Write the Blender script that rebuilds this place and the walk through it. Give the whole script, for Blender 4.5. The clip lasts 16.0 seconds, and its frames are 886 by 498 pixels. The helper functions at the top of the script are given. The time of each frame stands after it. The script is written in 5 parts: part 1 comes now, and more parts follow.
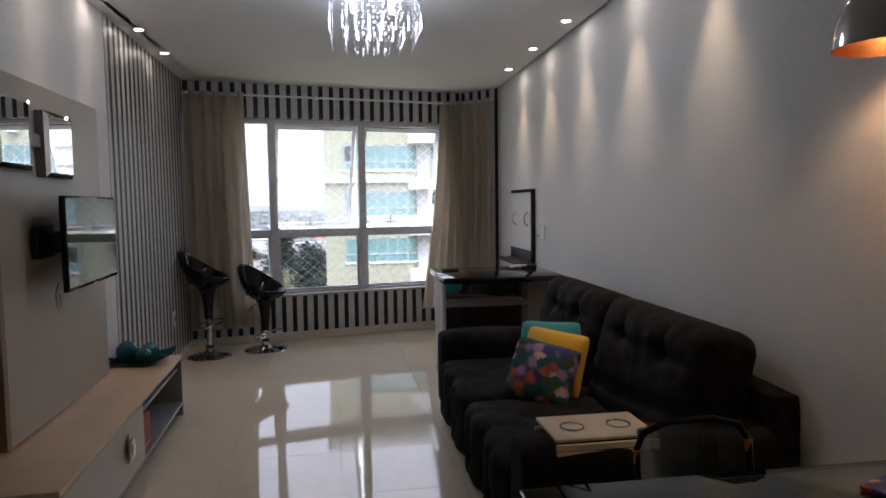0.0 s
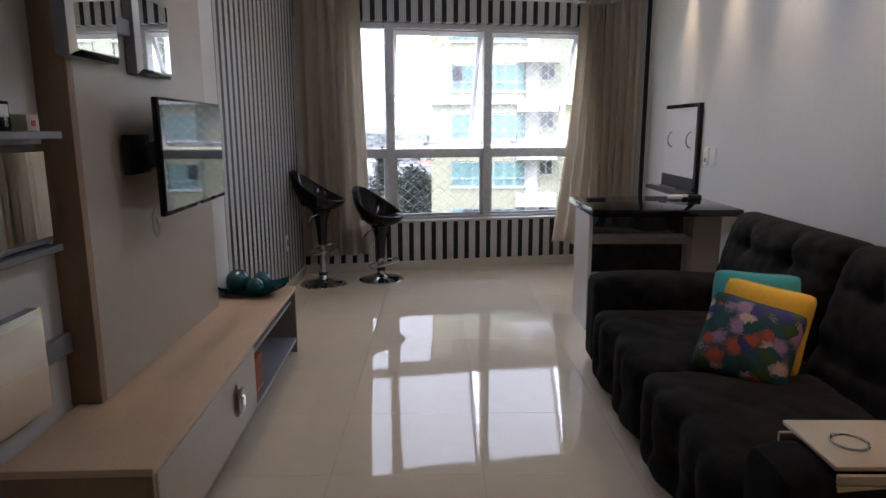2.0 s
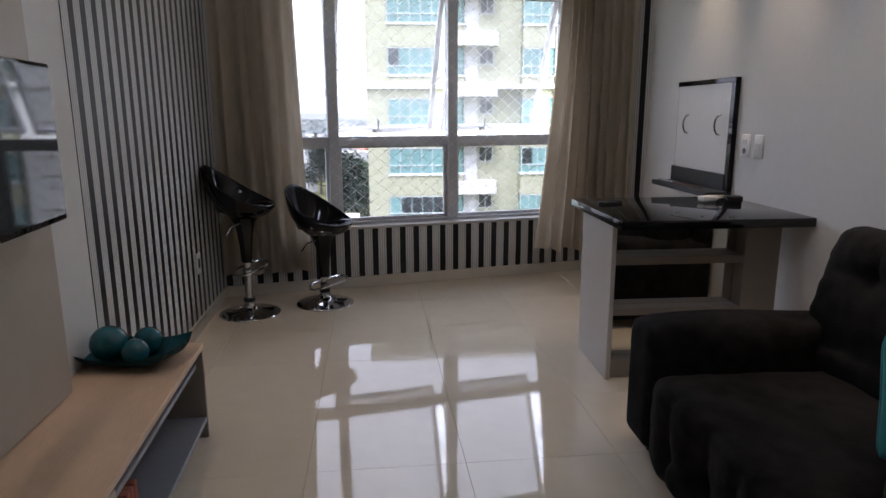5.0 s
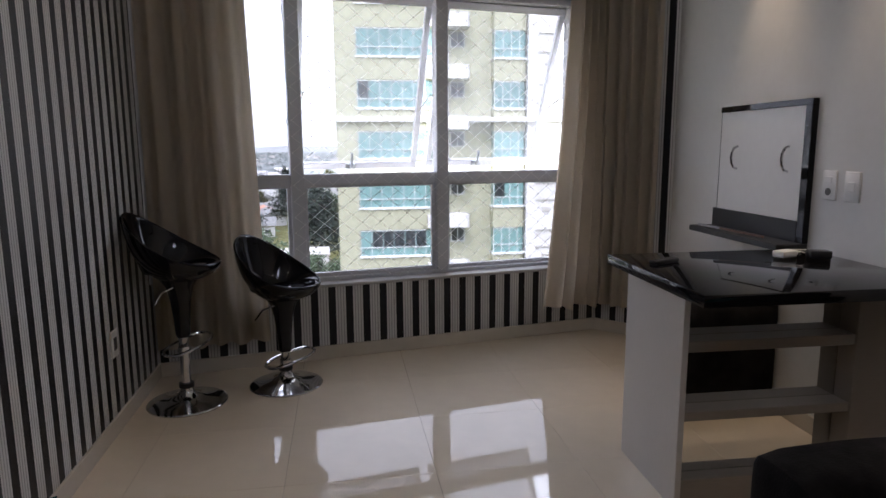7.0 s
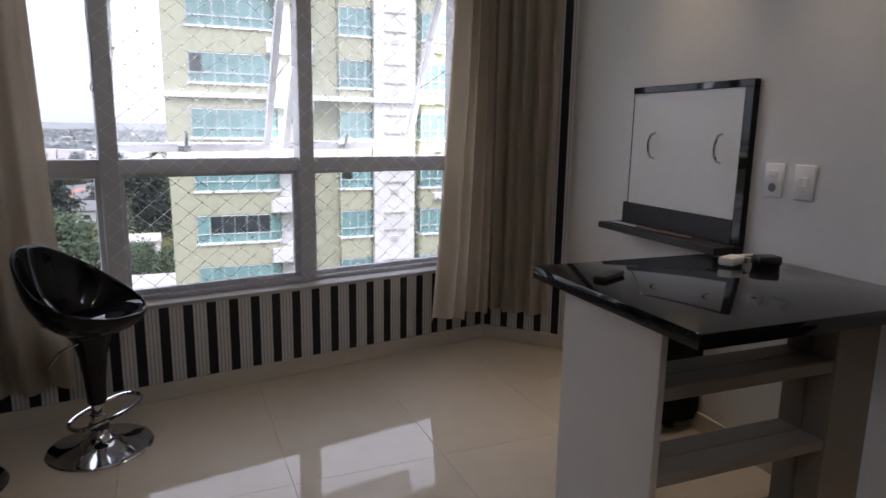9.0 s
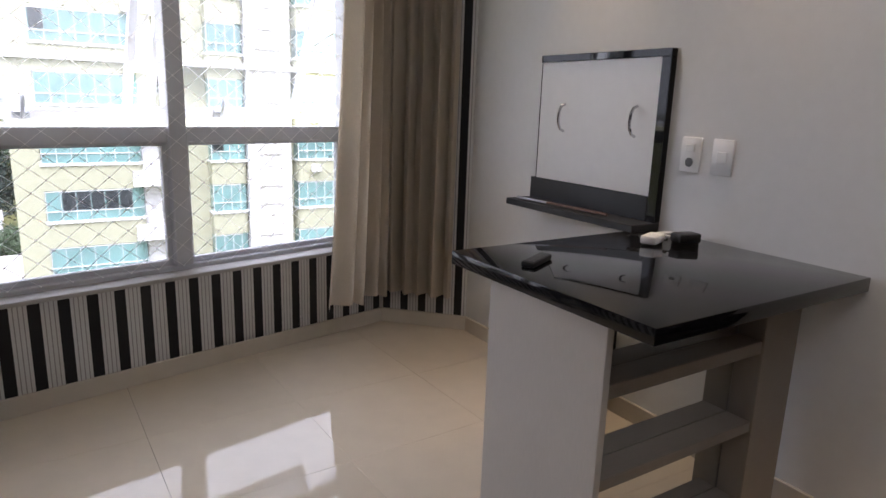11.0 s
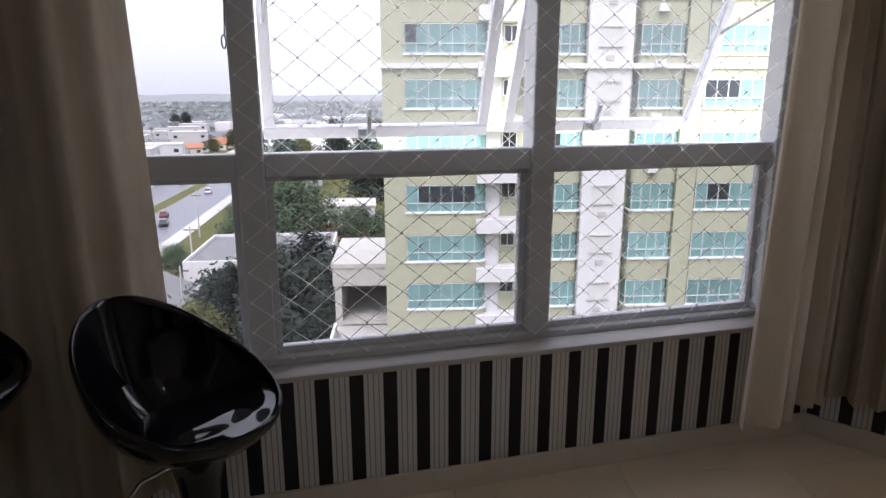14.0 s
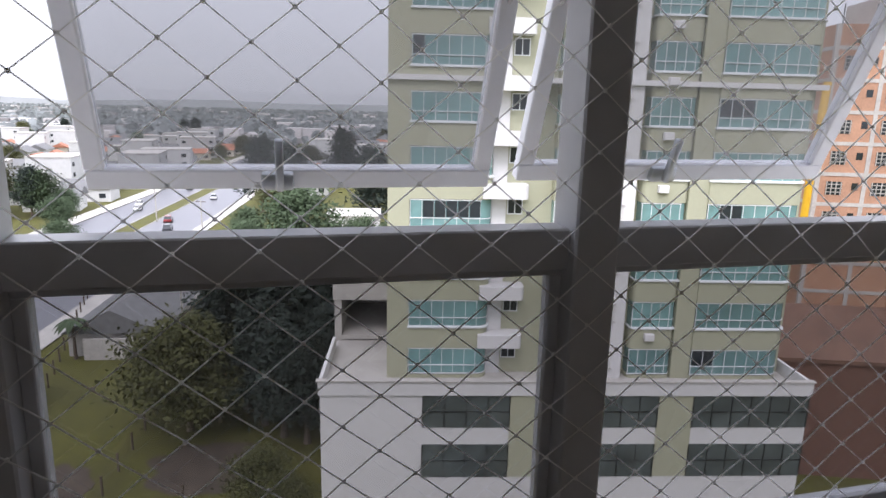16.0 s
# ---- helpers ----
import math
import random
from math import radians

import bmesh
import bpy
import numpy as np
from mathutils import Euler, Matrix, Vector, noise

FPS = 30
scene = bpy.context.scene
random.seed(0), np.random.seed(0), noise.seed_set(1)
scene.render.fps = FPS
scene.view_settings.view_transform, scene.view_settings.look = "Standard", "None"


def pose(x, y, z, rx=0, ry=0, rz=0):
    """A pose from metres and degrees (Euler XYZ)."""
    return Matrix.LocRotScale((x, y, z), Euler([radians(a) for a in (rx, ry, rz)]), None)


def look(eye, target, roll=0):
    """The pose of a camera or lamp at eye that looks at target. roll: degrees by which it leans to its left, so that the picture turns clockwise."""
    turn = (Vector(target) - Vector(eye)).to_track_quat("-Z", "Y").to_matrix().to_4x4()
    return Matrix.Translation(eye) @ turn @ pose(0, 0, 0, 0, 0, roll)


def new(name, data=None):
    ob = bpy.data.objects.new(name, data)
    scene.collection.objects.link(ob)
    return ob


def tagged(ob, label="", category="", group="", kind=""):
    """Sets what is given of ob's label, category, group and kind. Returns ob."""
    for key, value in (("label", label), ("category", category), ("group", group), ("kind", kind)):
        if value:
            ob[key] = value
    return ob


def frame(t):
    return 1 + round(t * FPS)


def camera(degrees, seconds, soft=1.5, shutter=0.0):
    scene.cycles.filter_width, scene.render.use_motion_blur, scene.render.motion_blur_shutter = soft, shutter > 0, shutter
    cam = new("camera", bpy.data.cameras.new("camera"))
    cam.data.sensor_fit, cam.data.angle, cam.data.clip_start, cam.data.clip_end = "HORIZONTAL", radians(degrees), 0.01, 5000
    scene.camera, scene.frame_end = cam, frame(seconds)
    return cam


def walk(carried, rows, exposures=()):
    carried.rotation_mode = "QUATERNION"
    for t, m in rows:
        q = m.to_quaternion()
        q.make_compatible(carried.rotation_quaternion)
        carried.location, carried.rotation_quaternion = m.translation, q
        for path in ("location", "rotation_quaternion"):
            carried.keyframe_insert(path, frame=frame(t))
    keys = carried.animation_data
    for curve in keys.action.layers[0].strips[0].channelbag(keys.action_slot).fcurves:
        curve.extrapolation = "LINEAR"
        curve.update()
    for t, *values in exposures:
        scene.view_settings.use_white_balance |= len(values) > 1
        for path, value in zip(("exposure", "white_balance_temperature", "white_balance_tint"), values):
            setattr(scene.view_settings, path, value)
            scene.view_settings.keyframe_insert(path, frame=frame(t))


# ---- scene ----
# ---- camera ----
cam = camera(69.5, 16.0, shutter=0.1)
PATH = [
    (0, (0.578, 1.263, 1.373), (0.867, 3.237, 1.23), -0.8),
    (0.5, (0.49, 1.454, 1.341), (0.671, 3.434, 1.119), 0.4),
    (1, (0.427, 1.584, 1.336), (0.609, 3.555, 1.047), -0.3),
    (1.5, (0.387, 1.805, 1.331), (0.549, 3.772, 1.008), 0.2),
    (2, (0.386, 1.992, 1.316), (0.357, 3.956, 0.943), -0.2),
    (2.5, (0.342, 2.16, 1.283), (0.34, 4.119, 0.878), 0.2),
    (3, (0.31, 2.328, 1.291), (0.429, 4.279, 0.869), 0.2),
    (3.5, (0.309, 2.59, 1.292), (0.464, 4.534, 0.849), 0.4),
    (4, (0.286, 2.801, 1.282), (0.393, 4.75, 0.847), -0.0),
    (6.5, (0.121, 3.88, 1.31), (0.403, 5.829, 0.961), -0.6),
    (7, (0.161, 4.123, 1.286), (0.424, 6.08, 0.968), -0.3),
    (7.5, (0.124, 4.289, 1.27), (0.394, 6.243, 0.937), 0.5),
    (8, (0.087, 4.496, 1.295), (0.425, 6.436, 0.943), -0.3),
    (8.5, (0.092, 4.692, 1.265), (0.551, 6.607, 0.918), -0.3),
    (9, (0.145, 4.869, 1.282), (0.868, 6.696, 0.911), 0.9),
    (9.2, (0.159, 4.936, 1.263), (1.013, 6.707, 0.894), 1.9),
    (11.5, (0.173, 5.331, 1.267), (1.224, 6.972, 0.815), 1.9),
    (11.7, (0.202, 5.401, 1.249), (0.996, 7.177, 0.784), 0.7),
    (12, (0.225, 5.372, 1.237), (0.64, 7.266, 0.746), -0.3),
    (12.5, (0.273, 5.542, 1.269), (0.398, 7.455, 0.699), 0.4),
    (13, (0.068, 5.699, 1.255), (0.268, 7.607, 0.691), 0.2),
    (13.5, (0.197, 5.964, 1.272), (0.352, 7.886, 0.739), 0.3),
    (14, (0.263, 6.217, 1.289), (0.379, 8.158, 0.821), -0.1),
    (14.5, (0.284, 6.549, 1.311), (0.461, 8.495, 0.883), 0.1),
    (15, (0.358, 6.798, 1.305), (0.599, 8.736, 0.872), 0.5),
    (15.5, (0.438, 7.025, 1.311), (0.548, 8.978, 0.894), 0.6),
    (16, (0.413, 7.302, 1.315), (0.514, 9.252, 0.882), 1.4),
]
EXPOSURE = [(0, 2.52, 5850, 17.5), (1, 2.71, 5850, 17.5), (2.5, 2.85, 5800, 18), (4, 2.69, 5800, 18), (7, 2.38, 5900, 19), (9, 2.21, 6000, 19.5), (11.5, 2.98, 6050, 19.5), (12, 2.59, 6050, 19.5), (13, 2.33, 6050, 19.5), (14, 1.95, 6150, 20), (14.5, 1.60, 6200, 20), (15, 1.17, 6200, 19.5), (16, 0.70, 6200, 19)]
walk(cam, [(t, look(eye, target, roll)) for t, eye, target, roll in PATH], EXPOSURE)

# ---- world and large lights ----
SUN_EL, SUN_ROT = radians(50), radians(200)
world = bpy.data.worlds.new("overcast_sky")
scene.world = world
world.use_nodes = True
wn, wl = world.node_tree.nodes, world.node_tree.links
sky = wn.new("ShaderNodeTexSky")
sky.sky_type, sky.sun_disc, sky.sun_elevation, sky.sun_rotation = "NISHITA", False, SUN_EL, SUN_ROT
sky.air_density, sky.dust_density, sky.ozone_density = 1.0, 2.0, 1.0
soften = wn.new("ShaderNodeHueSaturation")
soften.inputs["Saturation"].default_value = 0.22
wl.new(sky.outputs[0], soften.inputs["Color"])
cloud = wn.new("ShaderNodeMix")
cloud.data_type = "RGBA"
cloud.inputs["Factor"].default_value = 0.75
cloud.inputs["B"].default_value = (9.2, 9.6, 10.0, 1)
wl.new(soften.outputs[0], cloud.inputs["A"])
# an overcast dome: about three times brighter overhead than at the horizon
wtc, wsep, wmr, dome = wn.new("ShaderNodeTexCoord"), wn.new("ShaderNodeSeparateXYZ"), wn.new("ShaderNodeMapRange"), wn.new("ShaderNodeVectorMath")
wl.new(wtc.outputs["Generated"], wsep.inputs[0])
wl.new(wsep.outputs["Z"], wmr.inputs["Value"])
wmr.inputs["To Min"].default_value, wmr.inputs["To Max"].default_value = 0.60, 1.80
dome.operation = "SCALE"
wl.new(cloud.outputs["Result"], dome.inputs[0])
wl.new(wmr.outputs[0], dome.inputs["Scale"])
wl.new(dome.outputs[0], wn["Background"].inputs["Color"])
wn["Background"].inputs["Strength"].default_value = 0.15

sun = new("sun", bpy.data.lights.new("sun", "SUN"))
sun.data.energy, sun.data.angle, sun.data.color = 1.5, radians(25), (1.0, 0.97, 0.93)
sun.matrix_world = look((0, 0, 60), (14, 40, 0))

# ---- frames of reference ----
LEFT = pose(-0.972, 6.5, 0, 0, 0, 1.72)       # left wall: local y along it, local x into the room
FAR = pose(-1.015, 7.902, 0, 0, 0, 11.5)      # window wall: local x along it, local y outwards
RX, CEIL, BACK, FL = 2.23, 2.61, -6.4, -0.045     # FL: floor level
CH0, CH1 = Vector((1.86, 8.488, 0)), Vector((RX, 8.11, 0))


# ---- mesh helpers ----
def box(bm, x0, x1, y0, y1, z0, z1, bevel=0.0, seg=2, m=None):
    """A box, bevelled if asked, added to bm."""
    made = bmesh.ops.create_cube(bm, size=1.0)["verts"]
    for v in made:
        v.co = Vector(((x0 + x1) / 2 + v.co.x * (x1 - x0), (y0 + y1) / 2 + v.co.y * (y1 - y0), (z0 + z1) / 2 + v.co.z * (z1 - z0)))
    if bevel > 0:
        edges = list({e for v in made for e in v.link_edges})
        out = bmesh.ops.bevel(bm, geom=edges, offset=bevel, segments=seg, profile=0.5, affect="EDGES")
        made = list({v for f in out["faces"] for v in f.verts} | {v for v in made if v.is_valid})
    if m is not None:
        for v in made:
            v.co = m @ v.co
    return bm


def lathe(bm, profile, n=32, m=None):
    """A surface turned round z from (radius, height) pairs."""
    rings = []
    for r, z in profile:
        if r < 1e-5:
            rings.append([bm.verts.new((0, 0, z))])
        else:
            rings.append([bm.verts.new((r * math.cos(2 * math.pi * i / n), r * math.sin(2 * math.pi * i / n), z)) for i in range(n)])
    for a, b in zip(rings, rings[1:]):
        for i in range(n):
            j = (i + 1) % n
            if len(a) == 1 and len(b) == 1:
                continue
            if len(a) == 1:
                bm.faces.new((a[0], b[j], b[i]))
            elif len(b) == 1:
                bm.faces.new((a[i], a[j], b[0]))
            else:
                bm.faces.new((a[i], a[j], b[j], b[i]))
    if m is not None:
        for ring in rings:
            for v in ring:
                v.co = m @ v.co
    return bm


def tube(bm, pts, r, n=8, closed=False):
    """A round bar along points."""
    pts = [Vector(p) for p in pts]
    k, rings, up = len(pts), [], None
    for i, p in enumerate(pts):
        a = pts[i - 1] if (i > 0 or closed) else p
        b = pts[(i + 1) % k] if (i < k - 1 or closed) else p
        d = (b - a).normalized()
        if up is None:
            up = d.orthogonal().normalized()
        up = (up - d * up.dot(d)).normalized()
        side = d.cross(up)
        rings.append([bm.verts.new(p + r * (math.cos(2 * math.pi * q / n) * up + math.sin(2 * math.pi * q / n) * side)) for q in range(n)])
    for i in range(k if closed else k - 1):
        a, b = rings[i], rings[(i + 1) % k]
        for q in range(n):
            bm.faces.new((a[q], a[(q + 1) % n], b[(q + 1) % n], b[q]))
    if not closed:
        bm.faces.new(rings[0][::-1])
        bm.faces.new(rings[-1])
    return bm


def grid(bm, nu, nv, f, closed=False):
    """A surface f(u, v) over the unit square."""
    rows = [[bm.verts.new(f(i / nu, j / nv)) for i in range(nu if closed else nu + 1)] for j in range(nv + 1)]
    for a, b in zip(rows, rows[1:]):
        for i in range(nu):
            j = (i + 1) % len(a)
            bm.faces.new((a[i], a[j], b[j], b[i]))
    return rows


def soft_box(bm, size, r, cuts=12, shape=None, m=None):
    """A padded block: rounded by r, then moved by shape(point, normal)."""
    bmesh.ops.create_cube(bm, size=1.0)
    bmesh.ops.subdivide_edges(bm, edges=bm.edges[:], cuts=cuts, use_grid_fill=True)
    verts = bm.verts[:]
    half = Vector(size) / 2
    for v in verts:
        p = Vector([v.co[i] * size[i] for i in range(3)])
        q = Vector([max(-half[i] + r, min(half[i] - r, p[i])) for i in range(3)])
        d = p - q
        nrm = d.normalized() if d.length > 1e-6 else Vector((0, 0, 0))
        if d.length > 1e-6:
            k = max(abs(c) for c in d) / r
            p = q + nrm * r * min(1.0, k)
        else:
            nrm = Vector((0, 0, 1))
        if shape:
            p = shape(p, nrm)
        v.co = m @ p if m is not None else p
    return bm


def mesh(name, bm, material, smooth=35):
    bmesh.ops.recalc_face_normals(bm, faces=bm.faces[:])
    me = bpy.data.meshes.new(name)
    bm.to_mesh(me)
    bm.free()
    me.materials.append(material)
    if smooth:
        me.shade_smooth()
        me.set_sharp_from_angle(angle=radians(smooth))
    return me


def thing(name, label, category, m=None, group="", kind=""):
    ob = new(name)
    ob.empty_display_size = 0.1
    if m is not None:
        ob.matrix_world = m
    return tagged(ob, label, category, group, kind)


def solid(name, bm, material, label, category, m=None, group="", kind="", smooth=35):
    ob = new(name, mesh(name, bm, material, smooth))
    if m is not None:
        ob.matrix_world = m
    return tagged(ob, label, category, group, kind)


def part(name, bm, material, parent, label="", m=None, smooth=35):
    ob = new(name, bm if isinstance(bm, bpy.types.Mesh) else mesh(name, bm, material, smooth))
    ob.parent = parent
    if m is not None:
        ob.matrix_basis = m
    if label:
        ob["label"] = label
    return ob


def B():
    return bmesh.new()


# ---- materials ----
def mat(name, color, rough=0.5, metal=0.0, vary=0.12, grain=40.0, stain=2.0, bump=0.0, bump_scale=200.0, stretch=(1, 1, 1), tint=None, sheen=0.0, coat=0.0, spec=0.5, rand=0.0, rough_vary=0.1):
    """A surface with grain and stains at two scales."""
    ma = bpy.data.materials.new(name)
    ma.use_nodes = True
    n, l = ma.node_tree.nodes, ma.node_tree.links
    p = n["Principled BSDF"]
    tc, mp = n.new("ShaderNodeTexCoord"), n.new("ShaderNodeMapping")
    mp.inputs["Scale"].default_value = stretch
    l.new(tc.outputs["Object"], mp.inputs["Vector"])
    fine, coarse = n.new("ShaderNodeTexNoise"), n.new("ShaderNodeTexNoise")
    fine.inputs["Scale"].default_value, fine.inputs["Detail"].default_value = grain, 6
    coarse.inputs["Scale"].default_value, coarse.inputs["Detail"].default_value = stain, 4
    l.new(mp.outputs[0], fine.inputs["Vector"])
    l.new(tc.outputs["Object"], coarse.inputs["Vector"])
    add = n.new("ShaderNodeMath")
    add.operation = "ADD"
    l.new(fine.outputs["Fac"], add.inputs[0])
    l.new(coarse.outputs["Fac"], add.inputs[1])
    ramp = n.new("ShaderNodeMapRange")
    ramp.inputs["From Min"].default_value, ramp.inputs["From Max"].default_value = 0.6, 1.4
    l.new(add.outputs[0], ramp.inputs["Value"])
    mix = n.new("ShaderNodeMix")
    mix.data_type = "RGBA"
    dark = [c * (1 - vary) for c in color]
    light = [min(1, c * (1 + vary)) for c in (tint or color)]
    mix.inputs["A"].default_value, mix.inputs["B"].default_value = (*dark, 1), (*light, 1)
    l.new(ramp.outputs[0], mix.inputs["Factor"])
    out = mix.outputs["Result"]
    if rand > 0:
        info, hsv, mr = n.new("ShaderNodeObjectInfo"), n.new("ShaderNodeHueSaturation"), n.new("ShaderNodeMapRange")
        mr.inputs["To Min"].default_value, mr.inputs["To Max"].default_value = 1 - rand, 1 + rand
        l.new(info.outputs["Random"], mr.inputs["Value"])
        l.new(mr.outputs[0], hsv.inputs["Value"])
        l.new(out, hsv.inputs["Color"])
        out = hsv.outputs[0]
    l.new(out, p.inputs["Base Color"])
    rr = n.new("ShaderNodeMapRange")
    rr.inputs["To Min"].default_value, rr.inputs["To Max"].default_value = max(0.0, rough * (1 - rough_vary)), min(1, rough * (1 + rough_vary))
    l.new(coarse.outputs["Fac"], rr.inputs["Value"])
    l.new(rr.outputs[0], p.inputs["Roughness"])
    p.inputs["Metallic"].default_value = metal
    p.inputs["Sheen Weight"].default_value = sheen
    p.inputs["Coat Weight"].default_value = coat
    p.inputs["Specular IOR Level"].default_value = spec
    if bump > 0:
        bn, bu = n.new("ShaderNodeTexNoise"), n.new("ShaderNodeBump")
        bn.inputs["Scale"].default_value, bn.inputs["Detail"].default_value = bump_scale, 4
        bu.inputs["Strength"].default_value, bu.inputs["Distance"].default_value = bump, 0.004
        l.new(mp.outputs[0], bn.inputs["Vector"])
        l.new(bn.outputs["Fac"], bu.inputs["Height"])
        l.new(bu.outputs[0], p.inputs["Normal"])
    return ma


def emit(name, color, strength):
    ma = bpy.data.materials.new(name)
    ma.use_nodes = True
    p = ma.node_tree.nodes["Principled BSDF"]
    p.inputs["Base Color"].default_value = (0.8, 0.8, 0.8, 1)
    p.inputs["Emission Color"].default_value, p.inputs["Emission Strength"].default_value = (*color, 1), strength
    return ma


def glass_sheet(name, color, gloss=0.009):
    """A thin pane: tinted see-through, a film that paints milky haze with dust, and a mirror-like gloss."""
    ma = bpy.data.materials.new(name)
    ma.use_nodes = True
    n, l = ma.node_tree.nodes, ma.node_tree.links
    n.remove(n["Principled BSDF"])
    tr, gl, mx = n.new("ShaderNodeBsdfTransparent"), n.new("ShaderNodeBsdfGlossy"), n.new("ShaderNodeMixShader")
    fr = n.new("ShaderNodeFresnel")
    fr.inputs["IOR"].default_value = 1.45
    tr.inputs["Color"].default_value = (*color, 1)
    gl.inputs["Roughness"].default_value = 0.01
    l.new(fr.outputs[0], mx.inputs[0])
    dust_haze, film = n.new("ShaderNodeBsdfTranslucent"), n.new("ShaderNodeMixShader")
    tc, spots, mr = n.new("ShaderNodeTexCoord"), n.new("ShaderNodeTexNoise"), n.new("ShaderNodeMapRange")
    spots.inputs["Scale"].default_value, spots.inputs["Detail"].default_value = 5.0, 5
    l.new(tc.outputs["Object"], spots.inputs["Vector"])
    l.new(spots.outputs["Fac"], mr.inputs["Value"])
    mr.inputs["To Min"].default_value, mr.inputs["To Max"].default_value = gloss * 0.7, gloss * 1.3
    l.new(mr.outputs[0], film.inputs[0])
    l.new(tr.outputs[0], film.inputs[1])
    l.new(dust_haze.outputs[0], film.inputs[2])
    l.new(film.outputs[0], mx.inputs[1])
    l.new(gl.outputs[0], mx.inputs[2])
    l.new(mx.outputs[0], n["Material Output"].inputs["Surface"])
    return ma


def sheet(x0, x1, y, z0, z1):
    """One thin upright pane."""
    bm = bmesh.new()
    bm.faces.new([bm.verts.new(p) for p in ((x0, y, z0), (x1, y, z0), (x1, y, z1), (x0, y, z1))])
    return bm


def clear_glass(name, color=(1, 1, 1), rough=0.0):
    ma = bpy.data.materials.new(name)
    ma.use_nodes = True
    p = ma.node_tree.nodes["Principled BSDF"]
    p.inputs["Base Color"].default_value = (*color, 1)
    p.inputs["Transmission Weight"].default_value, p.inputs["Roughness"].default_value, p.inputs["IOR"].default_value = 1.0, rough, 1.5
    return ma


def stripes(name, period, band, axis=0, start=0.0):
    """Wallpaper: black bands between pearl bands that carry thin silver lines."""
    ma = mat(name, (0.6, 0.59, 0.58), rough=0.42, vary=0.06, grain=60, bump=0.15, bump_scale=400, spec=0.4)
    n, l = ma.node_tree.nodes, ma.node_tree.links
    p = n["Principled BSDF"]
    tc, sep = n.new("ShaderNodeTexCoord"), n.new("ShaderNodeSeparateXYZ")
    l.new(tc.outputs["Object"], sep.inputs[0])

    def op(kind, a, b):
        m = n.new("ShaderNodeMath")
        m.operation = kind
        for i, s in enumerate((a, b)):
            if isinstance(s, (int, float)):
                m.inputs[i].default_value = s
            else:
                l.new(s, m.inputs[i])
        return m.outputs[0]

    u = op("FRACT", op("DIVIDE", op("SUBTRACT", sep.outputs[axis], start), period), 0)
    black = op("LESS_THAN", u, band)
    pearl = p.inputs["Base Color"].links[0].from_socket
    w = op("MULTIPLY", op("SUBTRACT", u, band), 1 / (1 - band))
    line = op("ADD", op("ADD", op("LESS_THAN", op("ABSOLUTE", op("SUBTRACT", w, 0.22), 0), 0.035), op("LESS_THAN", op("ABSOLUTE", op("SUBTRACT", w, 0.5), 0), 0.035)), op("LESS_THAN", op("ABSOLUTE", op("SUBTRACT", w, 0.78), 0), 0.035))
    m1, m2 = n.new("ShaderNodeMix"), n.new("ShaderNodeMix")
    m1.data_type = m2.data_type = "RGBA"
    l.new(line, m1.inputs["Factor"])
    l.new(pearl, m1.inputs["A"])
    m1.inputs["B"].default_value = (0.3, 0.29, 0.28, 1)
    l.new(black, m2.inputs["Factor"])
    l.new(m1.outputs["Result"], m2.inputs["A"])
    m2.inputs["B"].default_value = (0.006, 0.006, 0.008, 1)
    l.new(m2.outputs["Result"], p.inputs["Base Color"])
    return ma


M_WALL = mat("wall_paint", (0.70, 0.69, 0.67), 0.7, vary=0.03, grain=25, stain=1.2, bump=0.12, bump_scale=90)
M_CEIL = mat("ceiling_paint", (0.78, 0.77, 0.75), 0.8, vary=0.02, grain=20, bump=0.05)
M_STRIPE_F = stripes("striped_wallpaper_far", 0.110, 0.42, 0, 0.0119)
M_STRIPE_L = stripes("striped_wallpaper_left", 0.1083, 0.46, 1, 0.02)
M_TILE = mat("polished_porcelain", (0.70, 0.605, 0.475), 0.045, vary=0.05, grain=9, stain=1.3, rand=0.015, spec=0.55, rough_vary=0.5)
M_GROUT = mat("grout", (0.56, 0.50, 0.42), 0.8, bump=0.2)
M_SKIRT = mat("porcelain_skirting", (0.62, 0.56, 0.47), 0.15, vary=0.05, grain=12)
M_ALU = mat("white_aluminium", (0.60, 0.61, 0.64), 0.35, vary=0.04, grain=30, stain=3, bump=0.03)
M_MOULD = mat("sill_moulding", (0.46, 0.44, 0.42), 0.45, vary=0.1, grain=30, stain=6, stretch=(1, 8, 8), bump=0.1)
# the panes' film puts a whitish glare over the view, besides dust
M_PANE = glass_sheet("tinted_glass", (0.32, 0.32, 0.33), 0.008)
M_PANE_S = glass_sheet("dusty_hazed_sash_glass", (0.35, 0.35, 0.36), 0.05)
M_CURTAIN = mat("linen_curtain", (0.67, 0.595, 0.49), 0.85, vary=0.12, grain=220, stain=3, stretch=(1, 1, 0.15), bump=0.5, bump_scale=700, sheen=0.2)
def translucent(ma, amount, color):
    """Let some light through a thin cloth or cord."""
    n, l = ma.node_tree.nodes, ma.node_tree.links
    t, mx = n.new("ShaderNodeBsdfTranslucent"), n.new("ShaderNodeMixShader")
    t.inputs["Color"].default_value, mx.inputs[0].default_value = (*color, 1), amount
    l.new(n["Principled BSDF"].outputs[0], mx.inputs[1])
    l.new(t.outputs[0], mx.inputs[2])
    l.new(mx.outputs[0], n["Material Output"].inputs["Surface"])
    return ma


